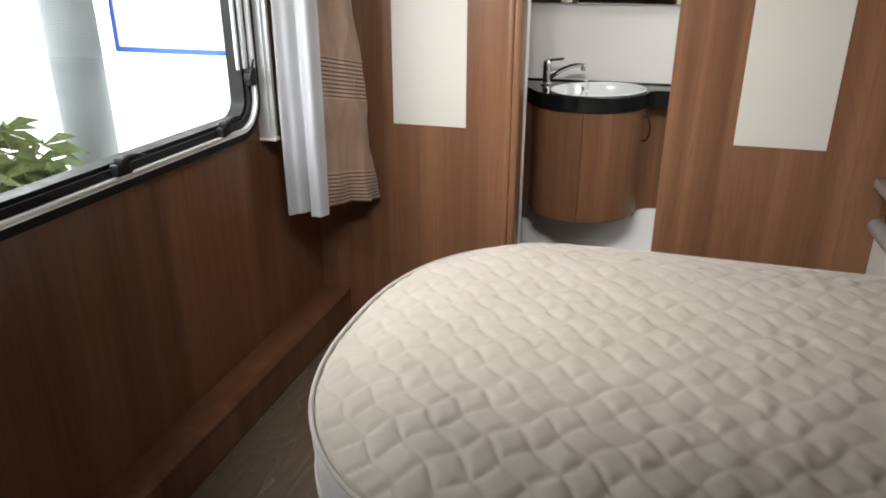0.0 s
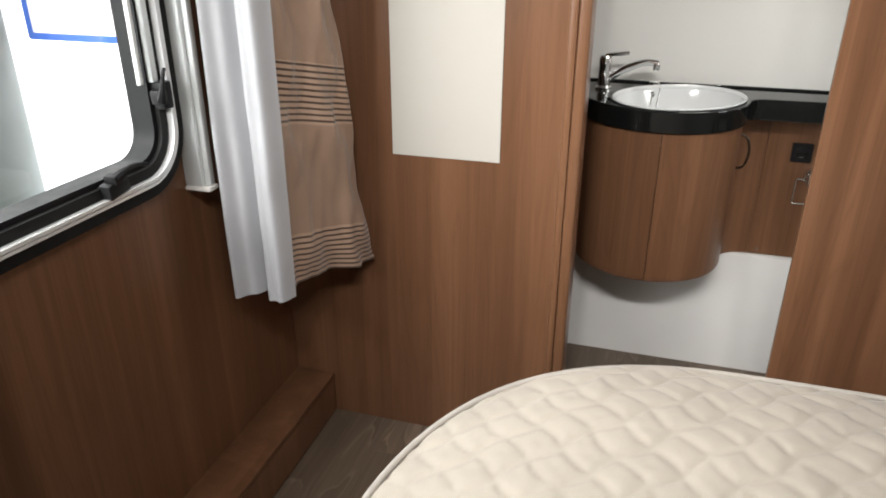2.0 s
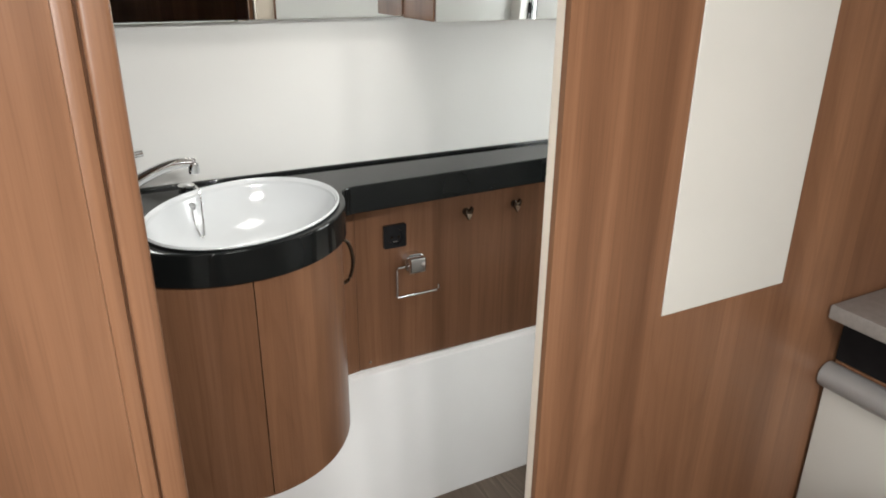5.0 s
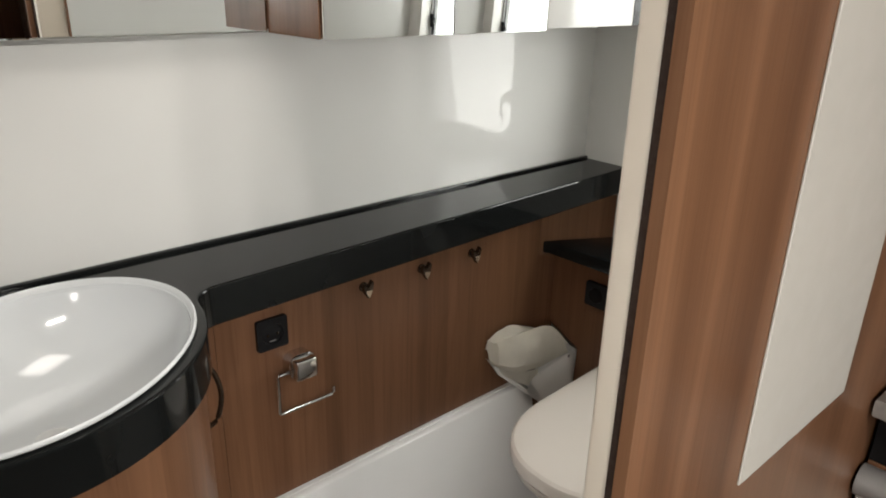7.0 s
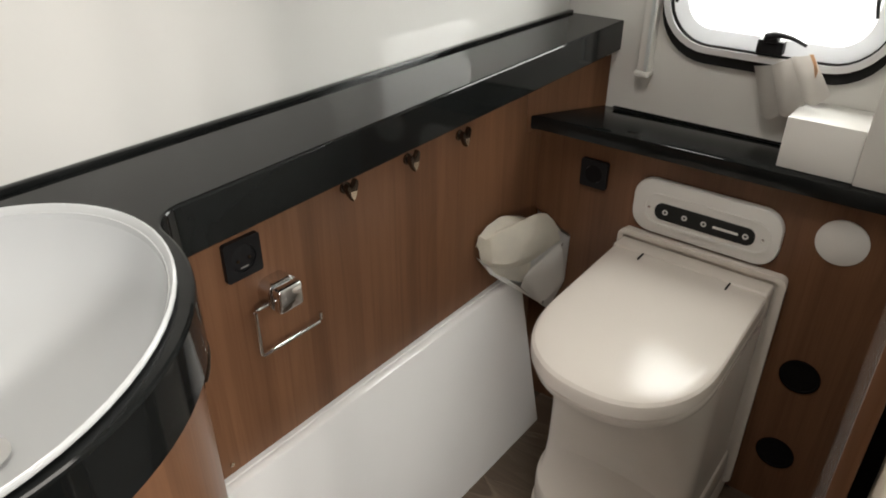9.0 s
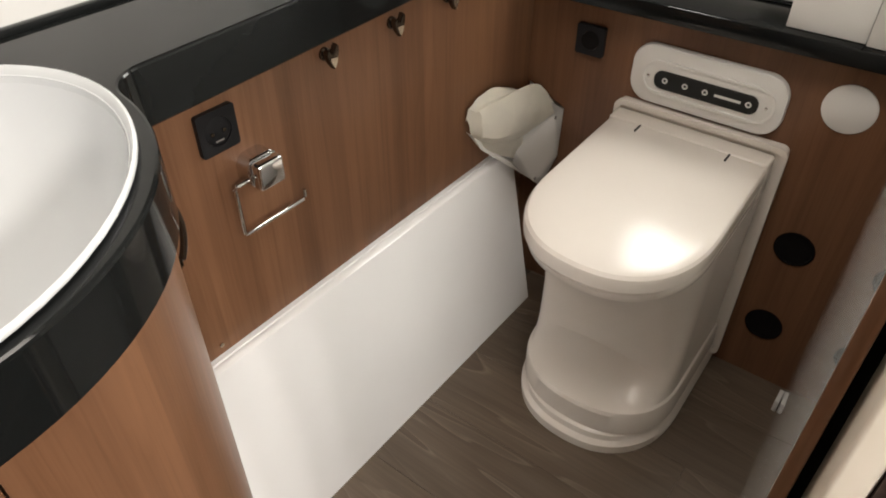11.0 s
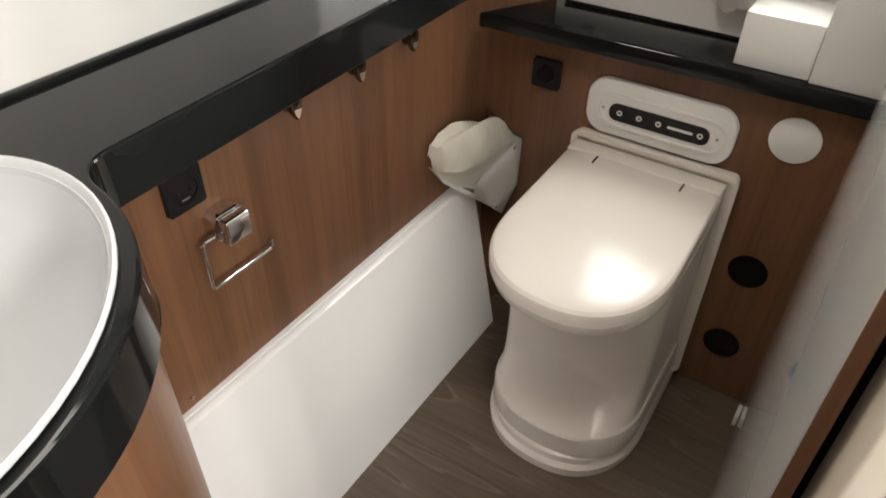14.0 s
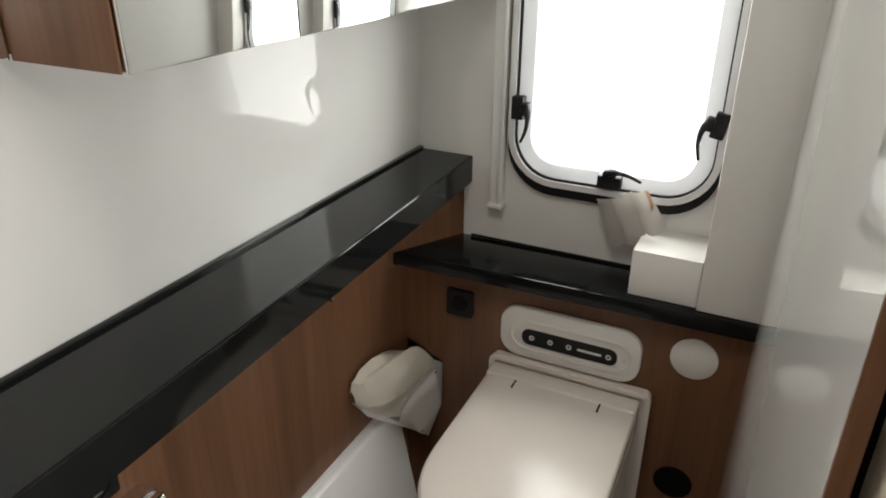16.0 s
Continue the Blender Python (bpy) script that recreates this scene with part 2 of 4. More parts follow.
def striped_material():
    """Brown drape with two bands of fine dark woven lines."""
    m, nt, b = material("striped_drape", 0.6)
    b.inputs["Sheen Weight"].default_value = 0.25
    uv = nt.nodes.new("ShaderNodeUVMap")
    sep = nt.nodes.new("ShaderNodeSeparateXYZ")
    nt.links.new(uv.outputs[0], sep.inputs[0])

    def calc(op, a, v):
        n = nt.nodes.new("ShaderNodeMath")
        n.operation = op
        for s_, x_ in zip(n.inputs, (a, v)):
            if isinstance(x_, (int, float)):
                s_.default_value = x_
            else:
                nt.links.new(x_, s_)
        return n.outputs[0]

    z = sep.outputs["Y"]
    line = calc("LESS_THAN", calc("FRACT", calc("DIVIDE", z, 0.0135), 0), 0.38)
    bands = [calc("MULTIPLY", calc("GREATER_THAN", z, a), calc("LESS_THAN", z, c)) for a, c in ((0.0, 0.12), (0.372, 0.508), (0.75, 0.885))]
    both = calc("ADD", calc("ADD", bands[0], bands[1]), bands[2])
    weave = noise_tex(nt, mapped(nt, (1, 1, 1)), 900, 2.0)
    ground = ramp(nt, weave, [(0.3, (0.24, 0.155, 0.105)), (0.7, (0.31, 0.205, 0.145))])
    in_band = mix(nt, ground, (0.38, 0.265, 0.19), both)
    nt.links.new(mix(nt, in_band, (0.055, 0.028, 0.018), calc("MULTIPLY", both, line)), b.inputs["Base Color"])
    bump(nt, b, weave, 0.3, 0.0006)
    return m


STRIPED = striped_material()
LEAF = plain_material("leaf", (0.12, 0.17, 0.06), 0.5, vary=0.4, scale=30)
OUT_GREY = plain_material("grey_column_paint", (0.15, 0.175, 0.18), 0.6, vary=0.12, scale=5)
OUT_WHITE = plain_material("white_hall_wall", (0.8, 0.8, 0.8), 0.8, vary=0.02)
OUT_BLUE = plain_material("blue_trim", (0.03, 0.12, 0.5), 0.5)
OUT_FLOOR = plain_material("hall_floor", (0.5, 0.5, 0.5), 0.6, vary=0.1)


# ---- mesh helpers ----
def mesh_object(name, bm, mat, smooth=None):
    bmesh.ops.recalc_face_normals(bm, faces=bm.faces[:])
    me = bpy.data.meshes.new(name)
    if smooth is not None:
        lim = radians(smooth)
        for f in bm.faces:
            f.smooth = True
        for e in bm.edges:
            e.smooth = len(e.link_faces) == 2 and e.calc_face_angle(0) < lim
    bm.to_mesh(me)
    bm.free()
    me.materials.append(mat)
    return new(name, me)


def part(name, bm, mat, parent, label="", smooth=35):
    ob = mesh_object(name, bm, mat, smooth)
    ob.parent = parent
    if label:
        ob["label"] = label
    return ob


def thing(name, bm, mat, label, category, group="", kind="", smooth=35):
    return tagged(mesh_object(name, bm, mat, smooth), label, category, group, kind)


def holder(name, at, label, category, group="", kind=""):
    ob = new(name)
    ob.location = at
    ob.empty_display_size = 0.05
    bpy.context.view_layer.update()
    return tagged(ob, label, category, group, kind)


def adopt(child, parent):
    """Hang a part, modelled in world places, under an Empty without moving it."""
    child.parent = parent
    child.matrix_parent_inverse = Matrix.Translation(parent.location).inverted()
    return child


def wpart(name, bm, mat, parent, label="", smooth=35):
    ob = mesh_object(name, bm, mat, smooth)
    if label:
        ob["label"] = label
    if parent.type == "EMPTY":
        return adopt(ob, parent)
    ob.parent = parent
    return ob


def box(bm, x0, y0, z0, x1, y1, z1, bevel=0.0, seg=2):
    vs = bmesh.ops.create_cube(bm, size=1.0)["verts"]
    for v in vs:
        v.co = Vector((x0 + (v.co.x + 0.5) * (x1 - x0), y0 + (v.co.y + 0.5) * (y1 - y0), z0 + (v.co.z + 0.5) * (z1 - z0)))
    if bevel:
        es = list({e for v in vs for e in v.link_edges})
        bmesh.ops.bevel(bm, geom=es, offset=bevel, segments=seg, profile=0.5, affect="EDGES")
    return bm


def bbox(*a, **k):
    return box(bmesh.new(), *a, **k)


def plate(outer, holes, place, depth):
    """A plate with openings: 2D outlines, a function that puts (u, v, w) into space, and its thickness."""
    bm = bmesh.new()
    edges = []
    loops = [outer, *holes]
    for pts in loops:
        vs = [bm.verts.new(place(u, v, 0)) for u, v in pts]
        edges += [bm.edges.new((vs[i], vs[(i + 1) % len(vs)])) for i in range(len(vs))]
    bmesh.ops.triangle_fill(bm, use_beauty=True, use_dissolve=False, edges=edges)
    front = bm.faces[:]
    back = bmesh.ops.duplicate(bm, geom=bm.verts[:] + bm.edges[:] + bm.faces[:])
    off = Vector(place(0, 0, depth)) - Vector(place(0, 0, 0))
    vmap = back["vert_map"]
    for v in [g for g in back["geom"] if isinstance(g, bmesh.types.BMVert)]:
        v.co += off
    for e in edges:
        a, b_ = e.verts
        bm.faces.new((a, b_, vmap[b_], vmap[a]))
    return bm


def prism(pts, z0, z1, bevel=0.0, seg=2):
    bm = bmesh.new()
    f = bm.faces.new([bm.verts.new((x, y, z0)) for x, y in pts])
    ex = bmesh.ops.extrude_face_region(bm, geom=[f])
    for v in ex["geom"]:
        if isinstance(v, bmesh.types.BMVert):
            v.co.z = z1
    if bevel:
        es = [e for e in bm.edges if e.is_manifold and abs(e.verts[0].co.z - e.verts[1].co.z) < 1e-6]
        bmesh.ops.bevel(bm, geom=es, offset=bevel, segments=seg, profile=0.5, affect="EDGES")
    return bm


def offset_line(pts, d):
    """Moves a closed plan outline inwards by d."""
    area = sum(a[0] * b_[1] - b_[0] * a[1] for a, b_ in zip(pts, pts[1:] + pts[:1]))
    sg = 1 if area > 0 else -1
    out = []
    for i, p in enumerate(pts):
        a, b_ = pts[i - 1], pts[(i + 1) % len(pts)]
        n1 = Vector((-(p[1] - a[1]), p[0] - a[0])).normalized()
        n2 = Vector((-(b_[1] - p[1]), b_[0] - p[0])).normalized()
        m = n1 + n2
        m = m / max(m.length_squared / 2, 0.4)
        out.append((p[0] + sg * d * m.x, p[1] + sg * d * m.y))
    return out


def slab(outer, hole, z1, z0, r):
    """A slab with softened edges and, where given, a round opening."""
    bm = bmesh.new()
    rings = []
    for d, z in ((r, z1), (r * 0.3, z1 - r * 0.3), (0, z1 - r), (0, z0 + r), (r, z0)):
        rings.append([bm.verts.new((x, y, z)) for x, y in (offset_line(outer, d) if d else outer)])
    n = len(outer)
    for a, b_ in zip(rings, rings[1:]):
        for i in range(n):
            bm.faces.new((a[i], a[(i + 1) % n], b_[(i + 1) % n], b_[i]))
    top = [bm.edges.get((rings[0][i], rings[0][(i + 1) % n])) for i in range(n)]
    if hole:
        hv = [bm.verts.new((x, y, z1)) for x, y in hole]
        lv = [bm.verts.new((x, y, z0)) for x, y in hole]
        k = len(hole)
        for i in range(k):
            bm.faces.new((hv[i], hv[(i + 1) % k], lv[(i + 1) % k], lv[i]))
        top += [bm.edges.get((hv[i], hv[(i + 1) % k])) for i in range(k)]
    bmesh.ops.triangle_fill(bm, use_beauty=True, use_dissolve=False, edges=top)
    low = [bm.edges.get((rings[-1][i], rings[-1][(i + 1) % n])) for i in range(n)]
    if hole:
        low += [bm.edges.get((lv[i], lv[(i + 1) % k])) for i in range(k)]
    bmesh.ops.triangle_fill(bm, use_beauty=True, use_dissolve=False, edges=low)
    return bm


def rounded(u0, v0, u1, v1, r, n=8):
    pts = []
    for cx, cy, a0 in ((u1 - r, v0 + r, -90), (u1 - r, v1 - r, 0), (u0 + r, v1 - r, 90), (u0 + r, v0 + r, 180)):
        for i in range(n + 1):
            a = radians(a0 + 90 * i / n)
            pts.append((cx + r * math.cos(a), cy + r * math.sin(a)))
    return pts


def loft(rings, close_top=True, close_bottom=True):
    bm = bmesh.new()
    vr = [[bm.verts.new(p) for p in ring] for ring in rings]
    n = len(vr[0])
    for a, b_ in zip(vr, vr[1:]):
        for i in range(n):
            bm.faces.new((a[i], a[(i + 1) % n], b_[(i + 1) % n], b_[i]))
    if close_bottom:
        bm.faces.new(vr[0][::-1])
    if close_top:
        bm.faces.new(vr[-1])
    return bm


def lathe(profile, at, n=48, axis="z"):
    rings = []
    for r, h in profile:
        ring = []
        for i in range(n):
            a = 2 * math.pi * i / n
            c, s_ = r * math.cos(a), r * math.sin(a)
            ring.append({"z": (at[0] + c, at[1] + s_, at[2] + h), "x": (at[0] + h, at[1] + c, at[2] + s_), "y": (at[0] + c, at[1] + h, at[2] + s_)}[axis])
        rings.append(ring)
    return loft(rings)


def tube(points, r, n=10, closed=False, taper=None):
    """A round bar along points."""
    pts = [Vector(p) for p in points]
    rings = []
    for i, p in enumerate(pts):
        a = pts[(i - 1) % len(pts)] if closed or i else p
        b_ = pts[(i + 1) % len(pts)] if closed or i < len(pts) - 1 else p
        d = (b_ - a).normalized()
        ref = Vector((0, 0, 1)) if abs(d.z) < 0.9 else Vector((1, 0, 0))
        s_ = d.cross(ref).normalized()
        t_ = s_.cross(d)
        rr = taper[i] if taper else r
        rings.append([p + rr * (math.cos(2 * math.pi * k / n) * s_ + math.sin(2 * math.pi * k / n) * t_) for k in range(n)])
    if closed:
        bm = bmesh.new()
        vr = [[bm.verts.new(p) for p in ring] for ring in rings]
        for i in range(len(vr)):
            a, b_ = vr[i], vr[(i + 1) % len(vr)]
            for k in range(n):
                bm.faces.new((a[k], a[(k + 1) % n], b_[(k + 1) % n], b_[k]))
        return bm
    return loft(rings)


def curve_pts(ctrl, n=24):
    """A smooth line through control points."""
    c = [Vector(p) for p in ctrl]
    c = [2 * c[0] - c[1], *c, 2 * c[-1] - c[-2]]
    out = []
    segs = len(c) - 3
    for i in range(segs):
        p0, p1, p2, p3 = c[i:i + 4]
        k = max(2, n // segs)
        for j in range(k + (i == segs - 1)):
            t = j / k
            out.append(0.5 * ((2 * p1) + (p2 - p0) * t + (2 * p0 - 5 * p1 + 4 * p2 - p3) * t * t + (3 * p1 - p0 - 3 * p2 + p3) * t ** 3))
    return out


def ring_frame(outer, inner, place, depth):
    return plate(outer, [inner], place, depth)


def on_x(x):
    return lambda u, v, w: (x + w, u, v)


def on_y(y):
    return lambda u, v, w: (u, y + w, v)


# ---- the shell ----
XL, XR, YB, YF, ZC = -1.075, 1.225, 3.13, -2.6, 2.06
BED_Z = 0.08
PY0, PY1 = 2.30, 2.385
WIN1 = (0.36, 0.969, 1.868, 1.62)
WIN2 = (2.525, 0.935, 2.905, 1.56)

thing("ceiling", bbox(XL - 0.05, YF - 0.05, ZC, XR + 0.05, YB + 0.05, ZC + 0.03), CEILING, "pale ceiling lining of the caravan", "ceiling", kind="structure", smooth=None)
wall_w = thing("wall_west", plate([(YF, -0.02), (YB, -0.02), (YB, ZC), (YF, ZC)], [rounded(*WIN1, 0.085)], on_x(XL), -0.035), WOOD, "brown walnut veneer outer wall below and around the window", "wall", kind="structure", smooth=None)
# Out of view; dark veneer chosen to cut bounced light on the window wall.
thing("wall_east_bedroom", bbox(XR, YF, -0.02, XR + 0.035, 2.32, ZC), WOOD, "unseen brown veneer wall at the head of the bed, dark to limit bounced light", "wall", kind="structure", smooth=None)
wall_e = thing("wall_east", plate([(2.32, -0.02), (YB, -0.02), (YB, ZC), (2.32, ZC)], [rounded(*WIN2, 0.075)], on_x(XR), 0.035), WHITE_WALL, "pale grey-white outer wall behind the toilet", "wall", kind="structure", smooth=None)
wall_n = thing("wall_north", bbox(XL - 0.035, YB, -0.02, XR + 0.035, YB + 0.03, ZC), WHITE_GLOSS, "glossy white wash-room back wall", "wall", kind="structure", smooth=None)
thing("wall_south", plate([(XL, -0.02), (XR, -0.02), (XR, ZC), (XL, ZC)], [rounded(-0.1, 1.1, 0.3, 1.35, 0.06)], on_y(YF), -0.03), WOOD, "plain brown veneer wall closing the caravan", "wall", kind="structure", smooth=None)

# partition between bedroom and wash room
part_l = thing("wall_partition_1", bbox(XL, PY0, 0, -0.335, PY1, ZC), WOOD, "walnut veneer partition panel between bedroom and wash room", "wall", kind="structure", smooth=None)
part_r = thing("wall_partition_2", bbox(0.197, PY0 + 0.004, 0, XR, 2.315, ZC), WOOD, "walnut veneer partition panel beside the wash-room doorway", "wall", kind="structure", smooth=None)
thing("wall_partition_3", bbox(-0.335, PY0, 1.98, 0.197, PY1, ZC), WOOD, "walnut veneer strip over the doorway", "wall", kind="structure", smooth=None)
lining = thing("wall_partition_4", prism([(0.264, 2.363), (0.264, 2.3735), (XR, 2.404), (XR, 2.393)], 0, ZC), WHITE_GLOSS, "glossy white wash-room side wall", "wall", kind="structure", smooth=None)
wpart("edge_strip", bbox(0.26, 2.362, 0, 0.2639, 2.3735, 1.98, bevel=0.001), WOOD, lining, "brown veneer edge strip")
# Near-black strip painted as the shade deep inside the door pocket.
wpart("backing", bbox(0.30, 2.319, 0, 0.31, 2.362, 1.98), VOID, lining)
for x0, owner in ((-0.75, part_l), (0.41, part_r)):
    y0 = PY0 if owner is part_l else PY0 + 0.004
    wpart("decor_panel", bbox(x0, y0 - 0.003, 0.9, x0 + 0.272, y0 - 0.0002, 1.92, bevel=0.0008, seg=1), CREAM, owner, "cream laminate panel")

thing("wall_partition_5", bbox(-0.345, 2.3875, 0, -0.312, 2.57, 1.98, bevel=0.003), PLASTIC, "pale grey-white lining edge inside the wash-room doorway", "wall", kind="structure")

# rounded post on the doorway's edge
trim_bm = bmesh.new()
box(trim_bm, -0.336, 2.296, 0, -0.318, PY1 + 0.001, 1.98, bevel=0.004)
box(trim_bm, -0.316, 2.291, 0, -0.290, PY1 + 0.002, 1.98, bevel=0.005, seg=3)
box(trim_bm, -0.32, 2.304, 0, -0.314, PY1 - 0.005, 1.98)
thing("trim", trim_bm, WOOD, "brown wooden door post with a rounded groove", "door frame", kind="structure")

door = holder("door_1", (0.2, 2.34, 0.0), "cream-edged sliding door pushed open into its pocket", "door", kind="structure")
# Strip filling the gap, coloured as the shade between panel and door leaf.
wpart("pocket_seal", bbox(0.2075, 2.3155, 0.02, 0.24, 2.3275, 1.97), POCKET_SHADE, door, "dark brown strip painted as shade in the pocket gap")
wpart("door_leaf", bbox(0.209, 2.328, 0.02, 0.5, 2.350, 1.97, bevel=0.004, seg=3), DOORCREAM, door)

# floors
floor_b = thing("floor_washroom", bbox(-1.07, 2.29, -0.03, XR, YB, -0.004), FLOORBASE, "grey-brown oak plank vinyl floor of the wash room", "floor", kind="structure", smooth=None)
floor_a = thing("floor", bbox(XL, YF, -0.02, XR, 2.30, BED_Z - 0.004), FLOORBASE, "grey-brown oak plank vinyl floor of the bedroom", "floor", kind="structure", smooth=None)


# ---- bedroom things ----
def window_frame(name, win, x, sign, label):
    """Caravan window: rubber seal, bright trim, dark inner frame and an acrylic pane. sign: the way into the room."""
    y0, z0, y1, z1 = win
    ob = holder(name, (x, (y0 + y1) / 2, z0), label, "window", kind="structure")
    r = 0.085
    def lay(a, b_, w0, w1):
        return ring_frame(rounded(y0 - a, z0 - a, y1 + a, z1 + a, r + a), rounded(y0 - b_, z0 - b_, y1 + b_, z1 + b_, max(r + b_, 0.02)), on_x(x + sign * w0), sign * (w1 - w0))
    return ob, lay


win1, lay = window_frame("window_1", WIN1, XL, 1, "hinged caravan window with black rubber frame and bright trim")
wpart("outer_seal", lay(0.040, 0.014, -0.004, 0.020), RUBBER, win1)
wpart("bright_trim", lay(0.0165, 0.0105, -0.004, 0.026), TRIM, win1, "bright white-metal trim")
wpart("bright_trim", lay(0.008, 0.002, -0.004, 0.028), TRIM, win1, "bright white-metal trim")
wpart("trim_groove", lay(0.0103, 0.0082, -0.004, 0.022), RUBBER, win1)
wpart("inner_seal", lay(0.002, -0.018, -0.03, 0.014), RUBBER, win1)
wpart("sash", lay(-0.016, -0.029, -0.045, 0.004), BLACK, win1)
pane = wpart("pane", plate(rounded(WIN1[0] + 0.02, WIN1[1] + 0.02, WIN1[2] - 0.02, WIN1[3] - 0.02, 0.07), [], on_x(XL - 0.032), -0.004), GLASS, win1, "clear acrylic pane")
pane.visible_shadow = False


def latch(parent, x, y, z, turn, sign, lever=0.06, flip=1, size=1.0):
    """A black window latch: block on the frame, swivel and lever that points along turn (degrees in the wall's plane)."""
    bm = bmesh.new()
    box(bm, -0.004, -0.024, -0.014, 0.018, 0.024, 0.012, bevel=0.003)
    box(bm, 0.0, -0.013, 0.008, 0.026, 0.013, 0.026, bevel=0.005)
    body = mesh_object("latch", bm, BLACK, 35)
    m = Matrix.Translation((x, y, z)) @ Matrix.Rotation(radians(0 if sign > 0 else 180), 4, "Z") @ Matrix.Rotation(radians(turn), 4, "X") @ Matrix.Diagonal((size, size, size * flip, 1))
    body.data.transform(m)
    body = adopt(body, parent)
    lv = tube(curve_pts([(0.018, -0.004, 0.018), (0.028, 0.012, 0.026), (0.030, lever * 0.6, 0.024), (0.030, lever, 0.014)], 9), 0.006, 8, taper=[0.009, 0.0085, 0.0075, 0.006, 0.005, 0.0045, 0.004, 0.0035, 0.0032, 0.003])
    lo = mesh_object("lever", lv, BLACK, 40)
    lo.data.transform(m)
    if flip < 0:
        body.data.flip_normals()
        lo.data.flip_normals()
    lo.parent = body
    return body


latch(win1, XL + 0.014, 1.25, 0.984, 0, 1, size=1.1)
latch(win1, XL + 0.014, 1.69, 0.984, 10, 1, size=1.1)
latch(win1, XL + 0.014, 1.858, 1.115, 90, 1, 0.05, size=1.1)
wpart("stay_arm", tube([(XL + 0.004, 1.823, 1.14), (XL + 0.004, 1.823, 1.58)], 0.006, 8), ALU, win1, "thin aluminium stay arm")
wpart("side_channel", bbox(XL + 0.0, 1.845, 1.14, XL + 0.016, 1.861, 1.6, bevel=0.003), ALU, win1)

# blind guide beside the window
rail = holder("blind_rail", (-1.05, 1.925, 0.905), "aluminium roller-blind guide rail beside the window", "blind rail")
wpart("channel", bbox(XL + 0.001, 1.911, 0.912, XL + 0.044, 1.922, 1.9, bevel=0.003), ALU, rail)
wpart("face", bbox(XL + 0.001, 1.9225, 0.912, XL + 0.056, 1.940, 1.9, bevel=0.004), ALU, rail)
wpart("end_cap", bbox(XL + 0.001, 1.909, 0.902, XL + 0.060, 1.943, 0.9115, bevel=0.002), PLASTIC, rail, "white plastic end cap")


def drape(name, mat, label, p0, p1, z_low, z_top, folds, depth, phase=0.0, taper=0.0, sag=0.0, n=70, m=60):
    """A hanging cloth between two plan points, with upright folds that open towards the hem."""
    a, b_ = Vector((*p0, 0)), Vector((*p1, 0))
    side = (b_ - a).cross(Vector((0, 0, 1))).normalized()
    bm = bmesh.new()
    uv = bm.loops.layers.uv.new("UVMap")
    g = []
    for j in range(m + 1):
        v = j / m
        row = []
        for i in range(n + 1):
            u = i / n
            zl = z_low + sag * (1 - u)
            z = zl + (z_top - zl) * v
            uu = u if taper == 0 else (0.0 + u * (1 - taper * v ** 0.8))
            f = math.sin(2 * math.pi * folds * u + phase + 0.35 * math.sin(3.1 * v)) + 0.35 * math.sin(2 * math.pi * folds * 2.3 * u + 1.3 * phase + 2 * v)
            w = depth * f * (0.55 + 0.45 * (1 - v)) + (0.004 + 0.028 * taper) * noise.noise((u * 5 + v * 4 * taper, v * 9, phase)) + 0.012 * taper * noise.noise((u * 9 - v * 9, v * 16, phase + 5))
            p = a.lerp(b_, uu) + side * w
            row.append((bm.verts.new((p.x, p.y, z)), u, z - zl))
        g.append(row)
    for j in range(m):
        for i in range(n):
            q = (g[j][i], g[j][i + 1], g[j + 1][i + 1], g[j + 1][i])
            f = bm.faces.new([c[0] for c in q])
            for lp, c in zip(f.loops, q):
                lp[uv].uv = (c[1], c[2])
    ob = thing(name, bm, mat, label, "curtain", smooth=80)
    so = ob.modifiers.new("thickness", "SOLIDIFY")
    so.thickness = 0.0016
    return ob


drape("sheer_curtain", SHEER, "white sheer curtain hanging in soft folds by the window", (-1.003, 1.955), (-0.872, 1.957), 0.645, 1.95, 1.5, 0.025, phase=0.6)
drape("striped_curtain", STRIPED, "brown drape with bands of fine dark stripes in the corner", (-0.885, 1.985), (-0.80, 2.27), 0.62, 1.95, 1.2, 0.012, phase=2.0, taper=0.6, sag=0.045)

# boxed heating duct along the window wall
duct = holder("heating_duct", (-1.01, 1.0, BED_Z), "low brown boxed heating duct along the window wall", "duct")
wpart("top", bbox(XL, -1.0, 0.195, -0.955, 2.299, 0.21, bevel=0.002), WOOD, duct)
wpart("front", bbox(-0.968, -1.0, BED_Z, -0.957, 2.299, 0.195), WOOD, duct)

# bed across the room, its rounded foot towards the window
BX, BC, BH = -0.484, 1.287, 0.642


def foot_x(y):
    d = min(abs(y - BC) / BH, 1.0)
    return BX + 0.60 * (1 - (1 - d ** 2.4) ** (1 / 2.4))


def outline(inset, n=64):
    pts = []
    for i in range(n + 1):
        a = math.pi * (i / n - 0.5)
        c, s_ = max(math.cos(a), 0.0), math.sin(a)
        y = BC - (BH - inset) * math.copysign(abs(s_) ** (2 / 2.4), s_)
        x = BX + 0.60 - (0.60 - inset) * c ** (2 / 2.4)
        pts.append((x, y))
    return [(1.2 - inset, BC - BH + inset)] + pts[::-1] + [(1.2 - inset, BC + BH - inset)]


base = thing("bed_base", prism([p for p in outline(0.05)], BED_Z, 0.50, bevel=0.006), WOOD, "brown veneered bed base with rounded foot", "bed base")

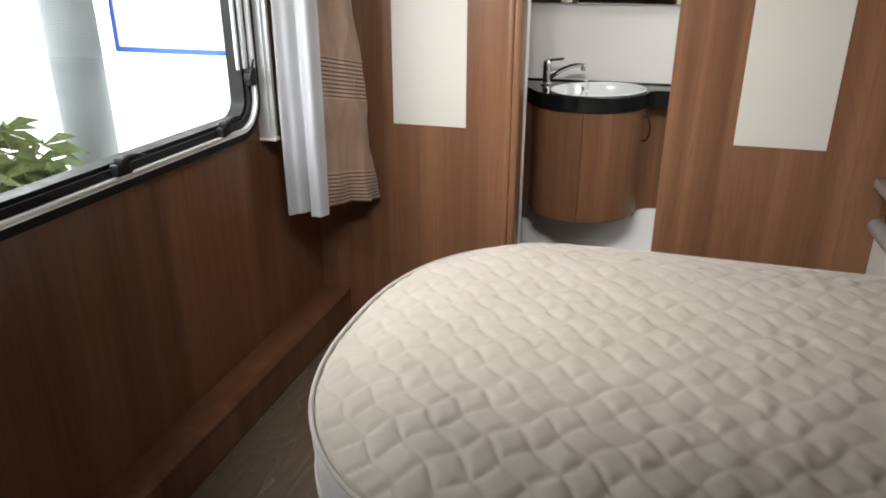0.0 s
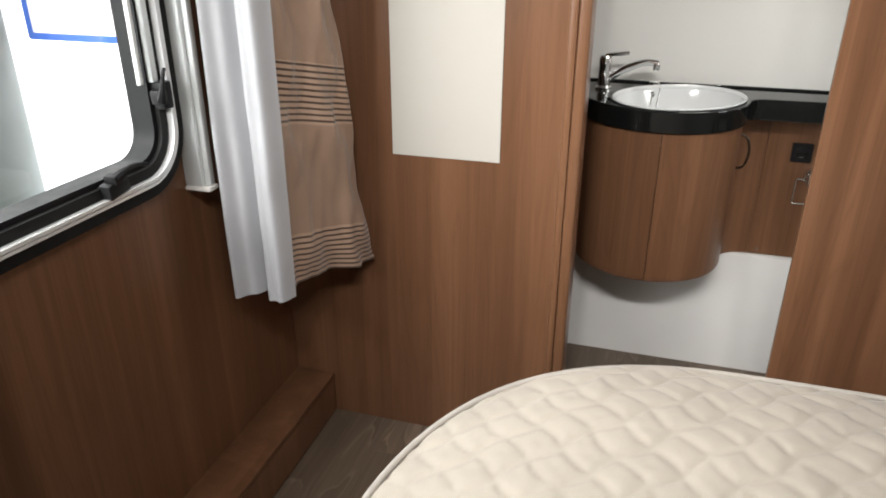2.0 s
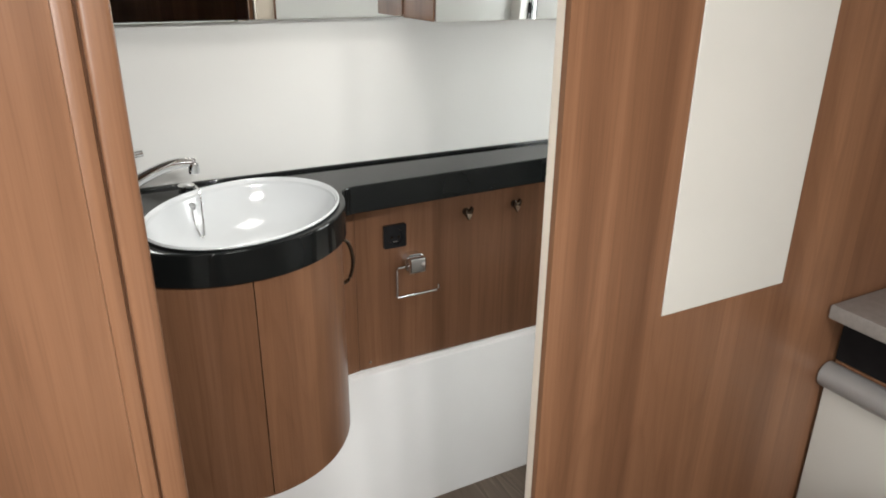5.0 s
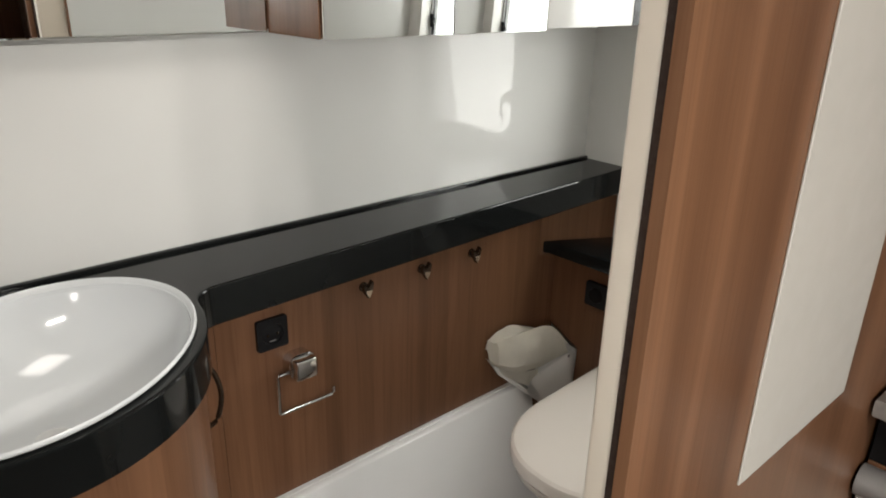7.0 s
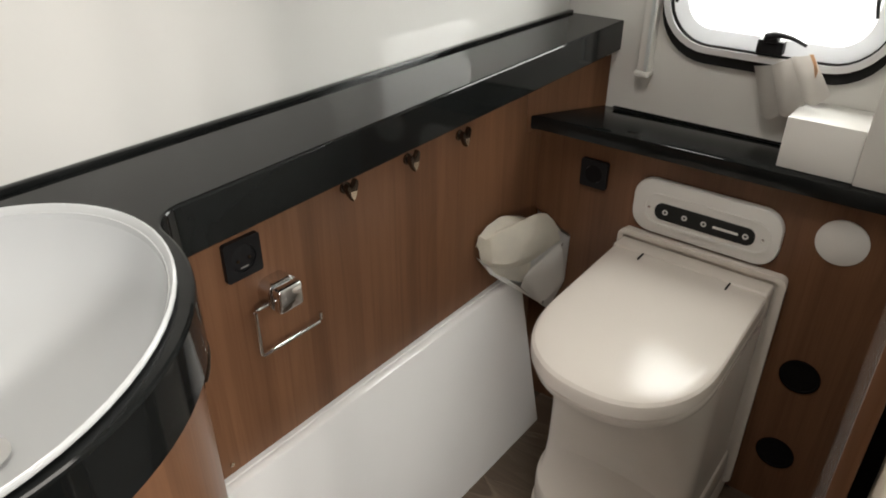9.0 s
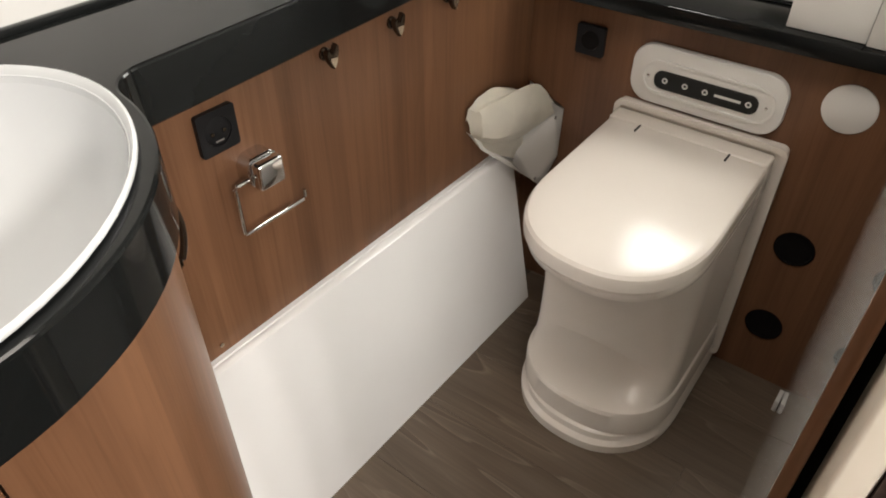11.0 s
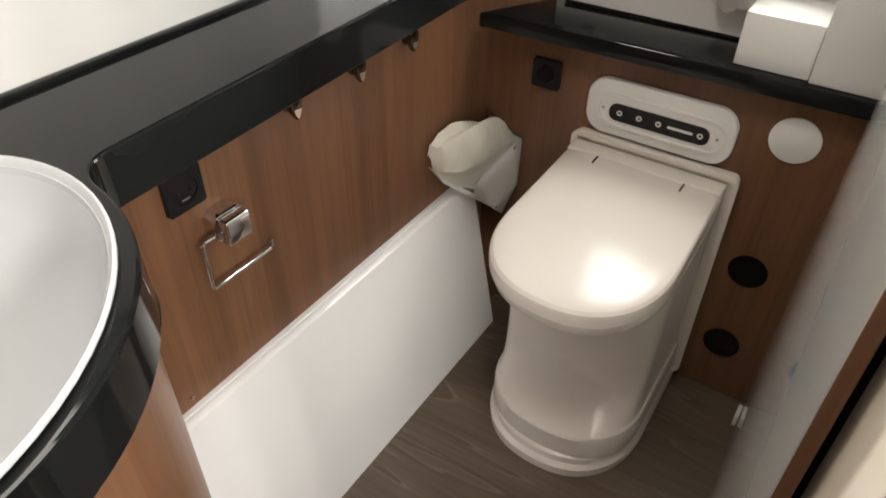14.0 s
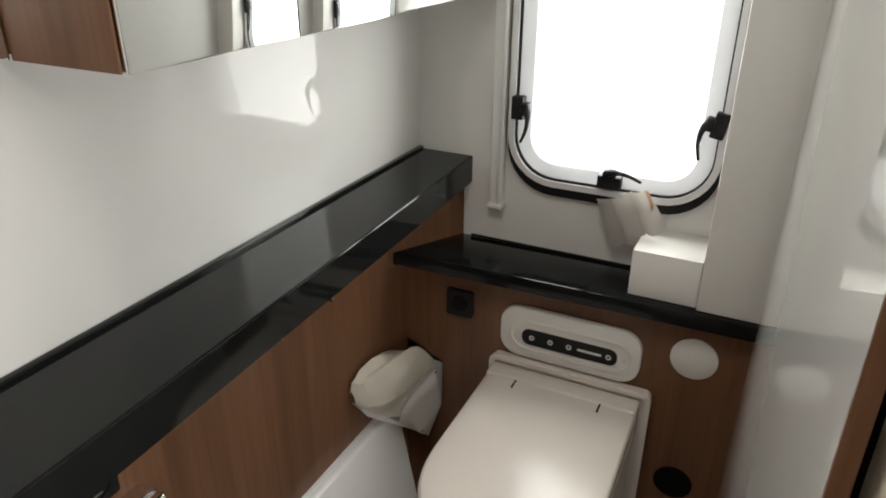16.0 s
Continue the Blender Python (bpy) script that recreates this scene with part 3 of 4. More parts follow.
mattress = holder("mattress", (0.3, BC, 0.50), "beige quilted mattress with rounded foot end, bare", "mattress")
bm = bmesh.new()
rows_y = [BC + BH * math.sin(math.pi * (j / 260 - 0.5)) * 0.999 for j in range(261)]
grid = []
for y in rows_y:
    x0 = foot_x(y)
    row = []
    for i in range(301):
        u = i / 300
        x = x0 + (1.2 - x0) * (u ** 1.25)
        # two families of wavy stitch lines, nearly square to each other
        a = (x * 0.74 + y * 0.67) / 0.060 + 0.09 * math.sin(48 * (x * 0.67 - y * 0.74))
        b_ = (x * 0.67 - y * 0.74) / 0.066 + 0.09 * math.sin(48 * (x * 0.74 + y * 0.67)) + 0.06 * math.floor(a)
        fa, fb = abs(a - round(a)) * 2, abs(b_ - round(b_)) * 2
        h = 0.0092 * min(fa, fb, 0.5) ** 0.36
        h += 0.002 * noise.noise((x * 13, y * 13, 1.0)) + 0.0014 * noise.noise((x * 34, y * 34, 2.0))
        h += 0.0045 * noise.noise((x * 26, y * 5, 4.0)) * max(0.0, min(1.0, (x + 0.05) * 1.6))
        edge = min((x - x0) * 1.0, BH - abs(y - BC))
        h -= 0.046 * max(0.0, 1 - edge / 0.26) ** 1.7 + 0.010 * max(0.0, 1 - edge / 0.015)
        row.append(bm.verts.new((x, y, 0.688 + h)))
    grid.append(row)
for j in range(260):
    for i in range(300):
        bm.faces.new((grid[j][i], grid[j][i + 1], grid[j + 1][i + 1], grid[j + 1][i]))
wpart("quilted_top", bm, TICKING, mattress, "beige quilted ticking", smooth=80)


def band(z, inset):
    return [(x, y, z) for x, y in outline(inset)]


wpart("side_border", loft([band(0.502, 0.012), band(0.53, 0.0), band(0.60, -0.004), band(0.625, 0.0), band(0.642, 0.004)], close_top=False), BORDER, mattress, "light ticking border", smooth=60)
wpart("piping", tube([(x, y, 0.644) for x, y in outline(-0.002)], 0.0055, 8, closed=True), PIPING, mattress, "grey-beige corded piping", smooth=60)
wpart("piping", tube([(x, y, 0.512) for x, y in outline(0.0)], 0.005, 8, closed=True), PIPING, mattress, "grey-beige corded piping", smooth=60)

spot = holder("ceiling_spot", (SPOTS[0], 0.65, ZC), "round recessed ceiling spot lamp with chrome ring", "ceiling lamp", group="ceiling spots")
part("ring", lathe([(0.10, 0.0), (0.104, -0.006), (0.098, -0.010), (0.090, -0.004), (0.088, -0.001)], (0, 0, 0), 32), CHROME, spot)
for x in SPOTS[1:]:
    copy_thing(spot, pose(x, 0.65, ZC))

# cabinet in the corner beyond the bed
cab = holder("bedside_cabinet", (1.04, 2.1, BED_Z), "cream-fronted bedside cabinet with grey top and rounded grip bar", "cabinet")
wpart("top", prism([(0.832, 2.298), (0.832, 1.93), (0.852, 1.90), (1.224, 1.90), (1.224, 2.298)], 0.798, 0.828, bevel=0.004), GREYTOP, cab, "grey speckled laminate top")
speck = holder("round_black_tray", (1.165, 2.235, 0.828), "small round black tray on the grey cabinet top", "tray")
wpart("dish", lathe([(0.035, 0.0), (0.045, 0.004), (0.047, 0.012), (0.043, 0.012), (0.038, 0.006), (0.002, 0.005)], (1.165, 2.235, 0.8282), 32), BLACK, speck)
# Solid near-black block: shade of the open space put in as colour.
wpart("niche", bbox(0.885, 1.91, 0.70, 1.224, 2.297, 0.797), VOID, cab, "near-black block painted as the shade of the open recess")
wpart("grip_bar", tube([(0.868, 1.90, 0.672), (0.868, 2.298, 0.672)], 0.026, 20), GREYBAR, cab, "rounded grey metal grip bar")
wpart("drawer_front", bbox(0.868, 1.905, 0.30, 0.884, 2.297, 0.648, bevel=0.003), CREAM, cab, "cream drawer front")
wpart("body", bbox(0.886, 1.908, BED_Z, 1.224, 2.297, 0.698), WOOD, cab)

# ---- wash room ----
BASIN = (-0.0725, 2.905)
BULGE = (-0.115, 2.955)


def arc(cx, cy, r, a0, a1, n):
    return [(cx + r * math.cos(radians(a0 + (a1 - a0) * i / n)), cy + r * math.sin(radians(a0 + (a1 - a0) * i / n))) for i in range(n + 1)]


def fillet_outline(r, y_left, y_right0, y_right1, x_left, x_right, fr_left, fr, back):
    """Basin bulge with hollow fillets into a straight shelf on either side."""
    cx, cy = BULGE
    out = [(x_left, back), (x_left, y_left)]
    # left fillet: circle tangent to the line y = y_left and to the bulge
    fy = y_left - fr_left
    dx = math.sqrt((r + fr_left) ** 2 - (fy - cy) ** 2)
    fx = cx - dx
    a_end = math.degrees(math.atan2(cy - fy, cx - fx))
    out += arc(fx, fy, fr_left, 90, a_end, 8)
    s_ang = math.degrees(math.atan2(fy - cy, fx - cx))
    fy2 = y_right0 - fr
    dx2 = math.sqrt((r + fr) ** 2 - (fy2 - cy) ** 2)
    fx2 = cx + dx2
    e_ang = math.degrees(math.atan2(fy2 - cy, fx2 - cx))
    s_ang = s_ang + 360 if s_ang < 0 else s_ang
    e_ang = e_ang + 360 if e_ang < s_ang else e_ang
    out += arc(cx, cy, r, s_ang, e_ang, 40)[1:-1]
    a0 = math.degrees(math.atan2(cy - fy2, cx - fx2))
    a0 = a0 + 360 if a0 < 0 else a0
    out += arc(fx2, fy2, fr, a0, 90, 8)
    out += [(x_right, y_right1), (x_right, back)]
    return out




def oval(scale, n=64):
    """The basin's oval outline, its long axis turned in plan; scale 1 is the rim."""
    turn = radians(43)
    pts = []
    for i in range(n):
        a = 2 * math.pi * i / n
        u, v = 0.2175 * scale * math.cos(a), 0.1695 * scale * math.sin(a)
        pts.append((BASIN[0] + u * math.cos(turn) - v * math.sin(turn), BASIN[1] + u * math.sin(turn) + v * math.cos(turn)))
    return pts


counter_outline = fillet_outline(0.245, 2.885, 2.962, 3.002, -1.05, XR - 0.001, 0.03, 0.045, YB - 0.001)
ctr_bm = slab(counter_outline, oval(0.945), 0.957, 0.895, 0.003)
counter = thing("washroom_counter", ctr_bm, BLACK_GLOSS, "glossy black counter curving round the basin along the wall", "counter", smooth=18)
wpart("back_lip", bbox(-1.05, YB - 0.012, 0.955, XR - 0.002, YB - 0.001, 0.963, bevel=0.002), BLACK_GLOSS, counter, "thin black sealing lip")

basin = holder("wash_basin", (*BASIN, 0.957), "round white ceramic wash basin set into the black counter", "basin")
BOWL = ((0.12, -0.132), (0.50, -0.127), (0.74, -0.108), (0.86, -0.075), (0.922, -0.02), (0.935, 0.0006), (0.965, 0.0014), (0.978, 0.004), (0.974, 0.007), (0.962, 0.0078), (0.946, 0.0045), (0.925, -0.010), (0.89, -0.032), (0.82, -0.062), (0.70, -0.088), (0.52, -0.106), (0.30, -0.1145), (0.1, -0.117))
wpart("bowl", loft([[(x, y, 0.957 + h) for x, y in oval(k)] for k, h in BOWL]), CERAMIC, basin, smooth=60)
wpart("overflow", lathe([(0.007, 0.0), (0.009, -0.003), (0.004, -0.004)], (-0.152, 3.040, 0.937), 14, "y"), CHROME, basin, "chrome overflow ring")
wpart("drain", lathe([(0.022, -0.113), (0.022, -0.110), (0.008, -0.111)], (*BASIN, 0.9545), 20), CHROME, basin, "chrome drain")
wpart("plug_chain", tube(curve_pts([(-0.152, 3.035, 0.934), (-0.152, 3.021, 0.908), (-0.147, 3.006, 0.886), (-0.142, 3.004, 0.882), (-0.137, 3.010, 0.888), (-0.133, 3.036, 0.920), (-0.130, 3.054, 0.957), (-0.134, 3.074, 0.968)], 36), 0.0018, 6), CHROME, basin, "bead chain of the plug")
wpart("plug", lathe([(0.014, 0.0), (0.017, 0.003), (0.017, 0.010), (0.012, 0.014), (0.004, 0.016)], (-0.150, 3.092, 0.9572), 24), CHROME, basin, "chrome-topped plug resting on the counter")

tap = holder("mixer_tap", (-0.301, 2.985, 0.957), "chrome single-lever mixer tap on the counter", "tap")
TX, TY = -0.301, 2.985
wpart("body", lathe([(0.026, 0.0), (0.026, 0.006), (0.019, 0.012), (0.018, 0.072), (0.0195, 0.075), (0.0195, 0.096), (0.015, 0.102)], (TX, TY, 0.957), 28), CHROME, tap)
sp = curve_pts([(TX + 0.01, TY - 0.002, 0.988), (TX + 0.06, TY - 0.006, 1.022), (TX + 0.115, TY - 0.012, 1.044), (TX + 0.158, TY - 0.018, 1.045)], 15)
wpart("spout", tube(sp, 0.01, 14, taper=[0.012 - 0.003 * i / (len(sp) - 1) for i in range(len(sp))]), CHROME, tap, smooth=60)
wpart("aerator", lathe([(0.009, -0.02), (0.010, -0.018), (0.010, 0.0), (0.006, 0.003)], (TX + 0.153, TY - 0.018, 1.044), 16), CHROME, tap)
wpart("lever", tube(curve_pts([(TX, TY, 1.060), (TX + 0.03, TY - 0.002, 1.064), (TX + 0.070, TY - 0.004, 1.069)], 8), 0.006, 8), CHROME, tap, smooth=60)

# curved cabinet below the basin
vanity = holder("basin_cabinet", (*BASIN, 0.41), "curved walnut cabinet hanging below the basin", "cabinet")


def shell(r, a0, a1, z0, z1, t=0.016, n=28):
    pts = arc(*BULGE, r, a0, a1, n) + arc(*BULGE, r - t, a1, a0, n)
    return prism(pts, z0, z1, bevel=0.0015, seg=1)


CR, SEAM = 0.234, -88.6
PANEL_Y, LEFT_Y = YB - 0.012, 2.895
CAB_Z = 0.441
# hollow fillets that lead the round front into the panels on either side
FR, FL = 0.105, 0.035
frx = BULGE[0] + math.sqrt((CR + FR) ** 2 - (PANEL_Y - FR - BULGE[1]) ** 2)
flx = BULGE[0] - math.sqrt((CR + FL) ** 2 - (LEFT_Y - FL - BULGE[1]) ** 2)
r_end = math.degrees(math.atan2(PANEL_Y - FR - BULGE[1], frx - BULGE[0]))
l_end = math.degrees(math.atan2(LEFT_Y - FL - BULGE[1], flx - BULGE[0]))
wpart("door_front", shell(CR, SEAM + 0.22, r_end - 1.5, CAB_Z, 0.894), WOOD, vanity, "curved walnut door front")
wpart("fixed_front", shell(CR, l_end, SEAM - 0.22, CAB_Z, 0.894), WOOD, vanity, "curved walnut front panel")
right_side = arc(*BULGE, CR, r_end - 1.5, r_end, 2) + arc(frx, PANEL_Y - FR, FR, r_end + 180, 90, 14) + [(0.2215, PANEL_Y), (0.2215, YB - 0.002)] + arc(frx, PANEL_Y - FR, FR + 0.010, 90, r_end + 180, 14)
wpart("side_fillet", prism(right_side, 0.402, 0.894), WOOD, vanity, "hollow walnut fillet", smooth=30)
left_side = [(-1.05, YB - 0.002), (-1.05, LEFT_Y)] + arc(flx, LEFT_Y - FL, FL, 90, l_end + 180 if l_end < 0 else l_end - 180, 8) + [(-0.28, 2.98), (-0.28, YB - 0.002)]
wpart("side_fillet", prism(left_side, CAB_Z, 0.894), WOOD, vanity, "hollow walnut fillet", smooth=30)
wpart("underside", prism(arc(*BULGE, CR - 0.003, l_end, r_end, 40) + [(0.10, YB - 0.03), (-0.27, YB - 0.03)], 0.435, 0.4405), WOOD, vanity)
wpart("core", prism(arc(*BULGE, CR - 0.02, -170, -10, 40) + [(0.10, YB - 0.02), (-0.27, YB - 0.02)], 0.45, 0.78), VOID, vanity)
hd = curve_pts([(0.112, 2.935, 0.856), (0.136, 2.930, 0.848), (0.148, 2.932, 0.802), (0.138, 2.938, 0.757), (0.112, 2.945, 0.748)], 20)
wpart("handle", tube(hd, 0.004, 10), DARKMETAL, vanity, "dark bow handle", smooth=60)

# wood panel under the counter, with its trim and the white panel below
lower = thing("washroom_panel", bbox(0.2225, PANEL_Y, 0.403, 1.127, YB - 0.001, 0.8945, bevel=0.0006, seg=1), WOOD, "walnut wall panel under the black counter", "wall panel", kind="structure")
wpart("screw", lathe([(0.004, 0.0), (0.004, -0.002), (0.002, -0.003)], (0.252, PANEL_Y, 0.422), 10, "y"), BRASSY, lower)
diag = prism([(1.062, YB - 0.001), (1.062, YB - 0.0125), (1.224, 3.02), (1.224, YB - 0.001)], 0.735, 0.8945)
wpart("corner_panel", diag, WOOD, lower)
wpart("corner_strip", bbox(1.0355, PANEL_Y, -0.002, 1.127, YB - 0.001, 0.4025), WOOD, lower)
sec = [(YB - 0.001, 0.4015), (3.110, 0.4015), (3.1085, 0.399), (3.1055, 0.399), (3.104, 0.4015), (3.097, 0.401), (3.0925, 0.398), (3.090, 0.392), (3.012, -0.003), (YB - 0.001, -0.003)]
rings = [[(x, y, z) for y, z in sec] for x in (-1.05, 1.035)]
thing("washroom_lower_panel", loft(rings), WHITE_LOW, "white sloping lower wall panel with a moulded top edge", "wall panel", kind="structure", smooth=30)

# toilet wall: veneer front, black ledge, pillar
TW = 1.128
twall = thing("toilet_wall", plate([(2.395, -0.003), (YB - 0.002, -0.003), (YB - 0.002, 0.742), (2.395, 0.742)], [arc(2.491, 0.356, 0.036, 0, 350, 35), arc(2.492, 0.149, 0.036, 0, 350, 35)], on_x(TW), 0.014), WOOD, "walnut veneer wall behind the toilet with two round vents", "wall", kind="structure", smooth=None)
for z in (0.356, 0.149):
    wpart("vent", lathe([(0.0365, 0.0), (0.0385, -0.003), (0.0345, -0.004), (0.034, 0.0), (0.034, 0.05), (0.001, 0.05)], (TW, 2.4915, z), 36, "x"), VOID, twall, "round black vent opening")
wpart("vent_cover", lathe([(0.0435, 0.0), (0.0435, -0.003), (0.042, -0.004), (0.001, -0.0045)], (TW, 2.494, 0.658), 48, "x"), PLASTIC, twall, "round white blanking disc")
ledge_pts = [(1.066, 3.110), (1.072, 3.095), (1.088, 2.396), (XR - 0.001, 2.398), (XR - 0.001, 3.024)]
ledge = thing("ledge", prism(ledge_pts, 0.743, 0.775, bevel=0.004), BLACK_GLOSS, "glossy black ledge above the toilet", "shelf")
wpart("back_lip", bbox(XR - 0.007, 2.63, 0.7752, XR - 0.001, 3.0, 0.7785, bevel=0.001), BLACK_GLOSS, ledge, "thin black sealing lip")
thing("wall_pillar", bbox(1.098, 2.395, 0.776, XR - 0.001, 2.505, ZC, bevel=0.002), WHITE_WALL, "pale boxed-in pipe casing beside the window", "wall", kind="structure")
pbox = holder("pipe_box", (1.16, 2.567, 0.776), "small white box on the black ledge", "box")
wpart("box_body", bbox(1.106, 2.506, 0.776, 1.222, 2.629, 0.867, bevel=0.002), PLASTIC, pbox)

# wash-room window
win2, lay2 = window_frame("window_2", WIN2, XR, -1, "small frosted wash-room window with black latches")
wpart("outer_seal", ring_frame(rounded(WIN2[0] - 0.016, WIN2[1] - 0.034, WIN2[2] + 0.016, WIN2[3] + 0.016, 0.10), rounded(WIN2[0] - 0.010, WIN2[1] - 0.010, WIN2[2] + 0.010, WIN2[3] + 0.010, 0.095), on_x(XR + 0.003), -0.015), RUBBER, win2)
wpart("bright_trim", lay2(0.013, 0.001, -0.003, 0.020), TRIM, win2, "bright aluminium trim")
wpart("inner_seal", lay2(0.003, -0.002, -0.02, 0.014), RUBBER, win2)
wpart("white_frame", lay2(-0.002, -0.030, -0.026, 0.006), OPAL, win2, "white translucent inner frame")
pane2 = wpart("pane", plate(rounded(WIN2[0] + 0.02, WIN2[1] + 0.02, WIN2[2] - 0.02, WIN2[3] - 0.02, 0.06), [], on_x(XR + 0.028), 0.004), GLASS, win2, "clear acrylic pane")
pane2.visible_shadow = False
latch(win2, XR - 0.014, 2.706, 0.954, 0, -1, 0.066, size=0.95)
latch(win2, XR - 0.014, 2.897, 1.075, -90, -1, 0.066, size=0.95)
latch(win2, XR - 0.014, 2.527, 1.085, -100, -1, 0.066, flip=-1, size=0.95)
rail2 = holder("blind_rail", (1.2, 2.94, 0.86), "aluminium blind guide rail beside the wash-room window", "blind rail")
wpart("channel", bbox(XR - 0.024, 2.926, 0.866, XR - 0.001, 2.952, 1.75, bevel=0.003), PLASTIC, rail2)
wpart("face", bbox(XR - 0.028, 2.928, 0.868, XR - 0.023, 2.936, 1.75, bevel=0.001), ALU, rail2)
wpart("end_cap", bbox(XR - 0.03, 2.924, 0.858, XR - 0.001, 2.954, 0.868, bevel=0.002), PLASTIC, rail2)

# Unseen frame, added only to give the wash-room fill lamp a fixture.
fill_frame = holder("ceiling_light", (0.20, 2.63, ZC), "unseen square white frame added round the wash-room fill lamp", "ceiling lamp")
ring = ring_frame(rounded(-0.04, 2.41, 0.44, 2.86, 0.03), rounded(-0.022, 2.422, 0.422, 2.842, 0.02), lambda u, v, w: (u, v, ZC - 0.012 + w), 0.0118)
wpart("frame", ring, PLASTIC, fill_frame)

# folded leaflet on the window
leaf = holder("folded_leaflet", (1.19, 2.60, 0.868), "folded white paper leaflet leaning on the window latch", "leaflet")


def sheet_strip(top, low, bulge, t=0.0035):
    """One folded leaf of stiff paper between an upper and a lower edge, slightly curved towards the room."""
    bm = bmesh.new()
    (ta, tb), (la, lb) = [[Vector(p) for p in q] for q in (top, low)]
    rows = []
    for i in range(7):
        u = i / 6
        row = []
        for j in range(5):
            v = j / 4
            p = ta.lerp(tb, u).lerp(la.lerp(lb, u), v)
            p.x -= bulge * math.sin(math.pi * u) + 0.004 * v * v
            p.z -= 0.012 * math.sin(math.pi * u) * v * v
            row.append(bm.verts.new(p))
        rows.append(row)
    for r0, r1 in zip(rows, rows[1:]):
        for j in range(4):
            bm.faces.new((r0[j], r0[j + 1], r1[j + 1], r1[j]))
    bmesh.ops.solidify(bm, geom=bm.faces[:], thickness=t)
    return bm


wpart("sheet", sheet_strip(((1.200, 2.726, 0.916), (1.190, 2.692, 0.926)), ((1.200, 2.697, 0.838), (1.192, 2.660, 0.842)), 0.003), LEAFLET, leaf, smooth=40)
wpart("sheet", sheet_strip(((1.188, 2.694, 0.925), (1.184, 2.658, 0.949)), ((1.190, 2.661, 0.842), (1.180, 2.621, 0.872)), 0.005), LEAFLET, leaf, smooth=40)
wpart("sheet", sheet_strip(((1.181, 2.664, 0.947), (1.176, 2.628, 0.957)), ((1.176, 2.624, 0.878), (1.172, 2.584, 0.898)), 0.006), LEAFLET, leaf, smooth=40)
wpart("corner_tab", sheet_strip(((1.1735, 2.634, 0.957), (1.1725, 2.6275, 0.9585)), ((1.1715, 2.617, 0.932), (1.1705, 2.6125, 0.934)), 0.0, 0.0012), ORANGE, leaf, "orange printed corner", smooth=None)

# mirror on the wall and mirror cabinet
thing("wall_mirror", bbox(-0.95, YB - 0.03, 1.285, 0.35, YB - 0.001, 1.92, bevel=0.003), MIRROR, "wide frameless mirror above the basin", "mirror", smooth=None)
mcab = holder("mirror_cabinet", (0.6, 3.04, 1.289), "wall cabinet with mirrored front and walnut side", "cabinet")
wpart("body", bbox(0.354, 2.962, 1.29, 0.83, YB - 0.001, 1.92), WOOD, mcab)
wpart("side_panel", bbox(0.351, 2.956, 1.285, 0.3535, YB - 0.03, 1.92), WOOD, mcab)
wpart("mirror_door", bbox(0.355, 2.950, 1.284, 0.60, 2.961, 1.92, bevel=0.002), MIRROR, mcab, "mirrored door")
wpart("mirror_door", bbox(0.602, 2.950, 1.284, 0.83, 2.961, 1.92, bevel=0.002), MIRROR, mcab, "mirrored door")
shelf = holder("wall_shelf", (1.0, 3.04, 1.289), "white open corner shelf whose front strip ends in black", "shelf")
wpart("board", bbox(0.833, 2.958, 1.287, 1.224, YB - 0.001, 1.30, bevel=0.002), WHITE_GLOSS, shelf)
wpart("front_strip", bbox(0.833, 2.950, 1.287, 1.10, 2.957, 1.345, bevel=0.002), WHITE_GLOSS, shelf)
# The last stretch of the front strip is black.
wpart("end_cap", bbox(1.10, 2.950, 1.287, 1.175, 2.957, 1.345, bevel=0.002), BLACK_GLOSS, shelf, "black end section of the front strip")

# three coat hooks under the counter
hook = holder("coat_hook", (0.531, YB - 0.012, 0.799), "small satin-metal coat hook on the walnut panel", "hook", group="coat hooks under the counter")
bm = lathe([(0.010, 0.0), (0.010, -0.004), (0.006, -0.006), (0.006, -0.012)], (0, 0, 0), 16, "y")
part("rose", bm, DARKMETAL, hook)
heart = [(0.0, -0.019), (0.008, -0.007), (0.012, 0.005), (0.0125, 0.013), (0.009, 0.017), (0.004, 0.009), (0.0, 0.005), (-0.004, 0.007), (-0.008, 0.012), (-0.0115, 0.008), (-0.0105, 0.0), (-0.007, -0.009)]
turn_up = Matrix.Rotation(radians(90), 4, "X")
bm = prism(heart, 0.010, 0.021, bevel=0.002)
bmesh.ops.transform(bm, matrix=turn_up, verts=bm.verts[:])
part("knob", bm, DARKMETAL, hook)
bm = prism([(x * 0.62, z * 0.62 - 0.005) for x, z in heart[:3] + heart[9:]], 0.0212, 0.0222)
bmesh.ops.transform(bm, matrix=turn_up, verts=bm.verts[:])
part("face", bm, BRASSY, hook, "bright satin face", smooth=None)
for x in (0.680, 0.826):
    copy_thing(hook, pose(x, YB - 0.012, 0.799))


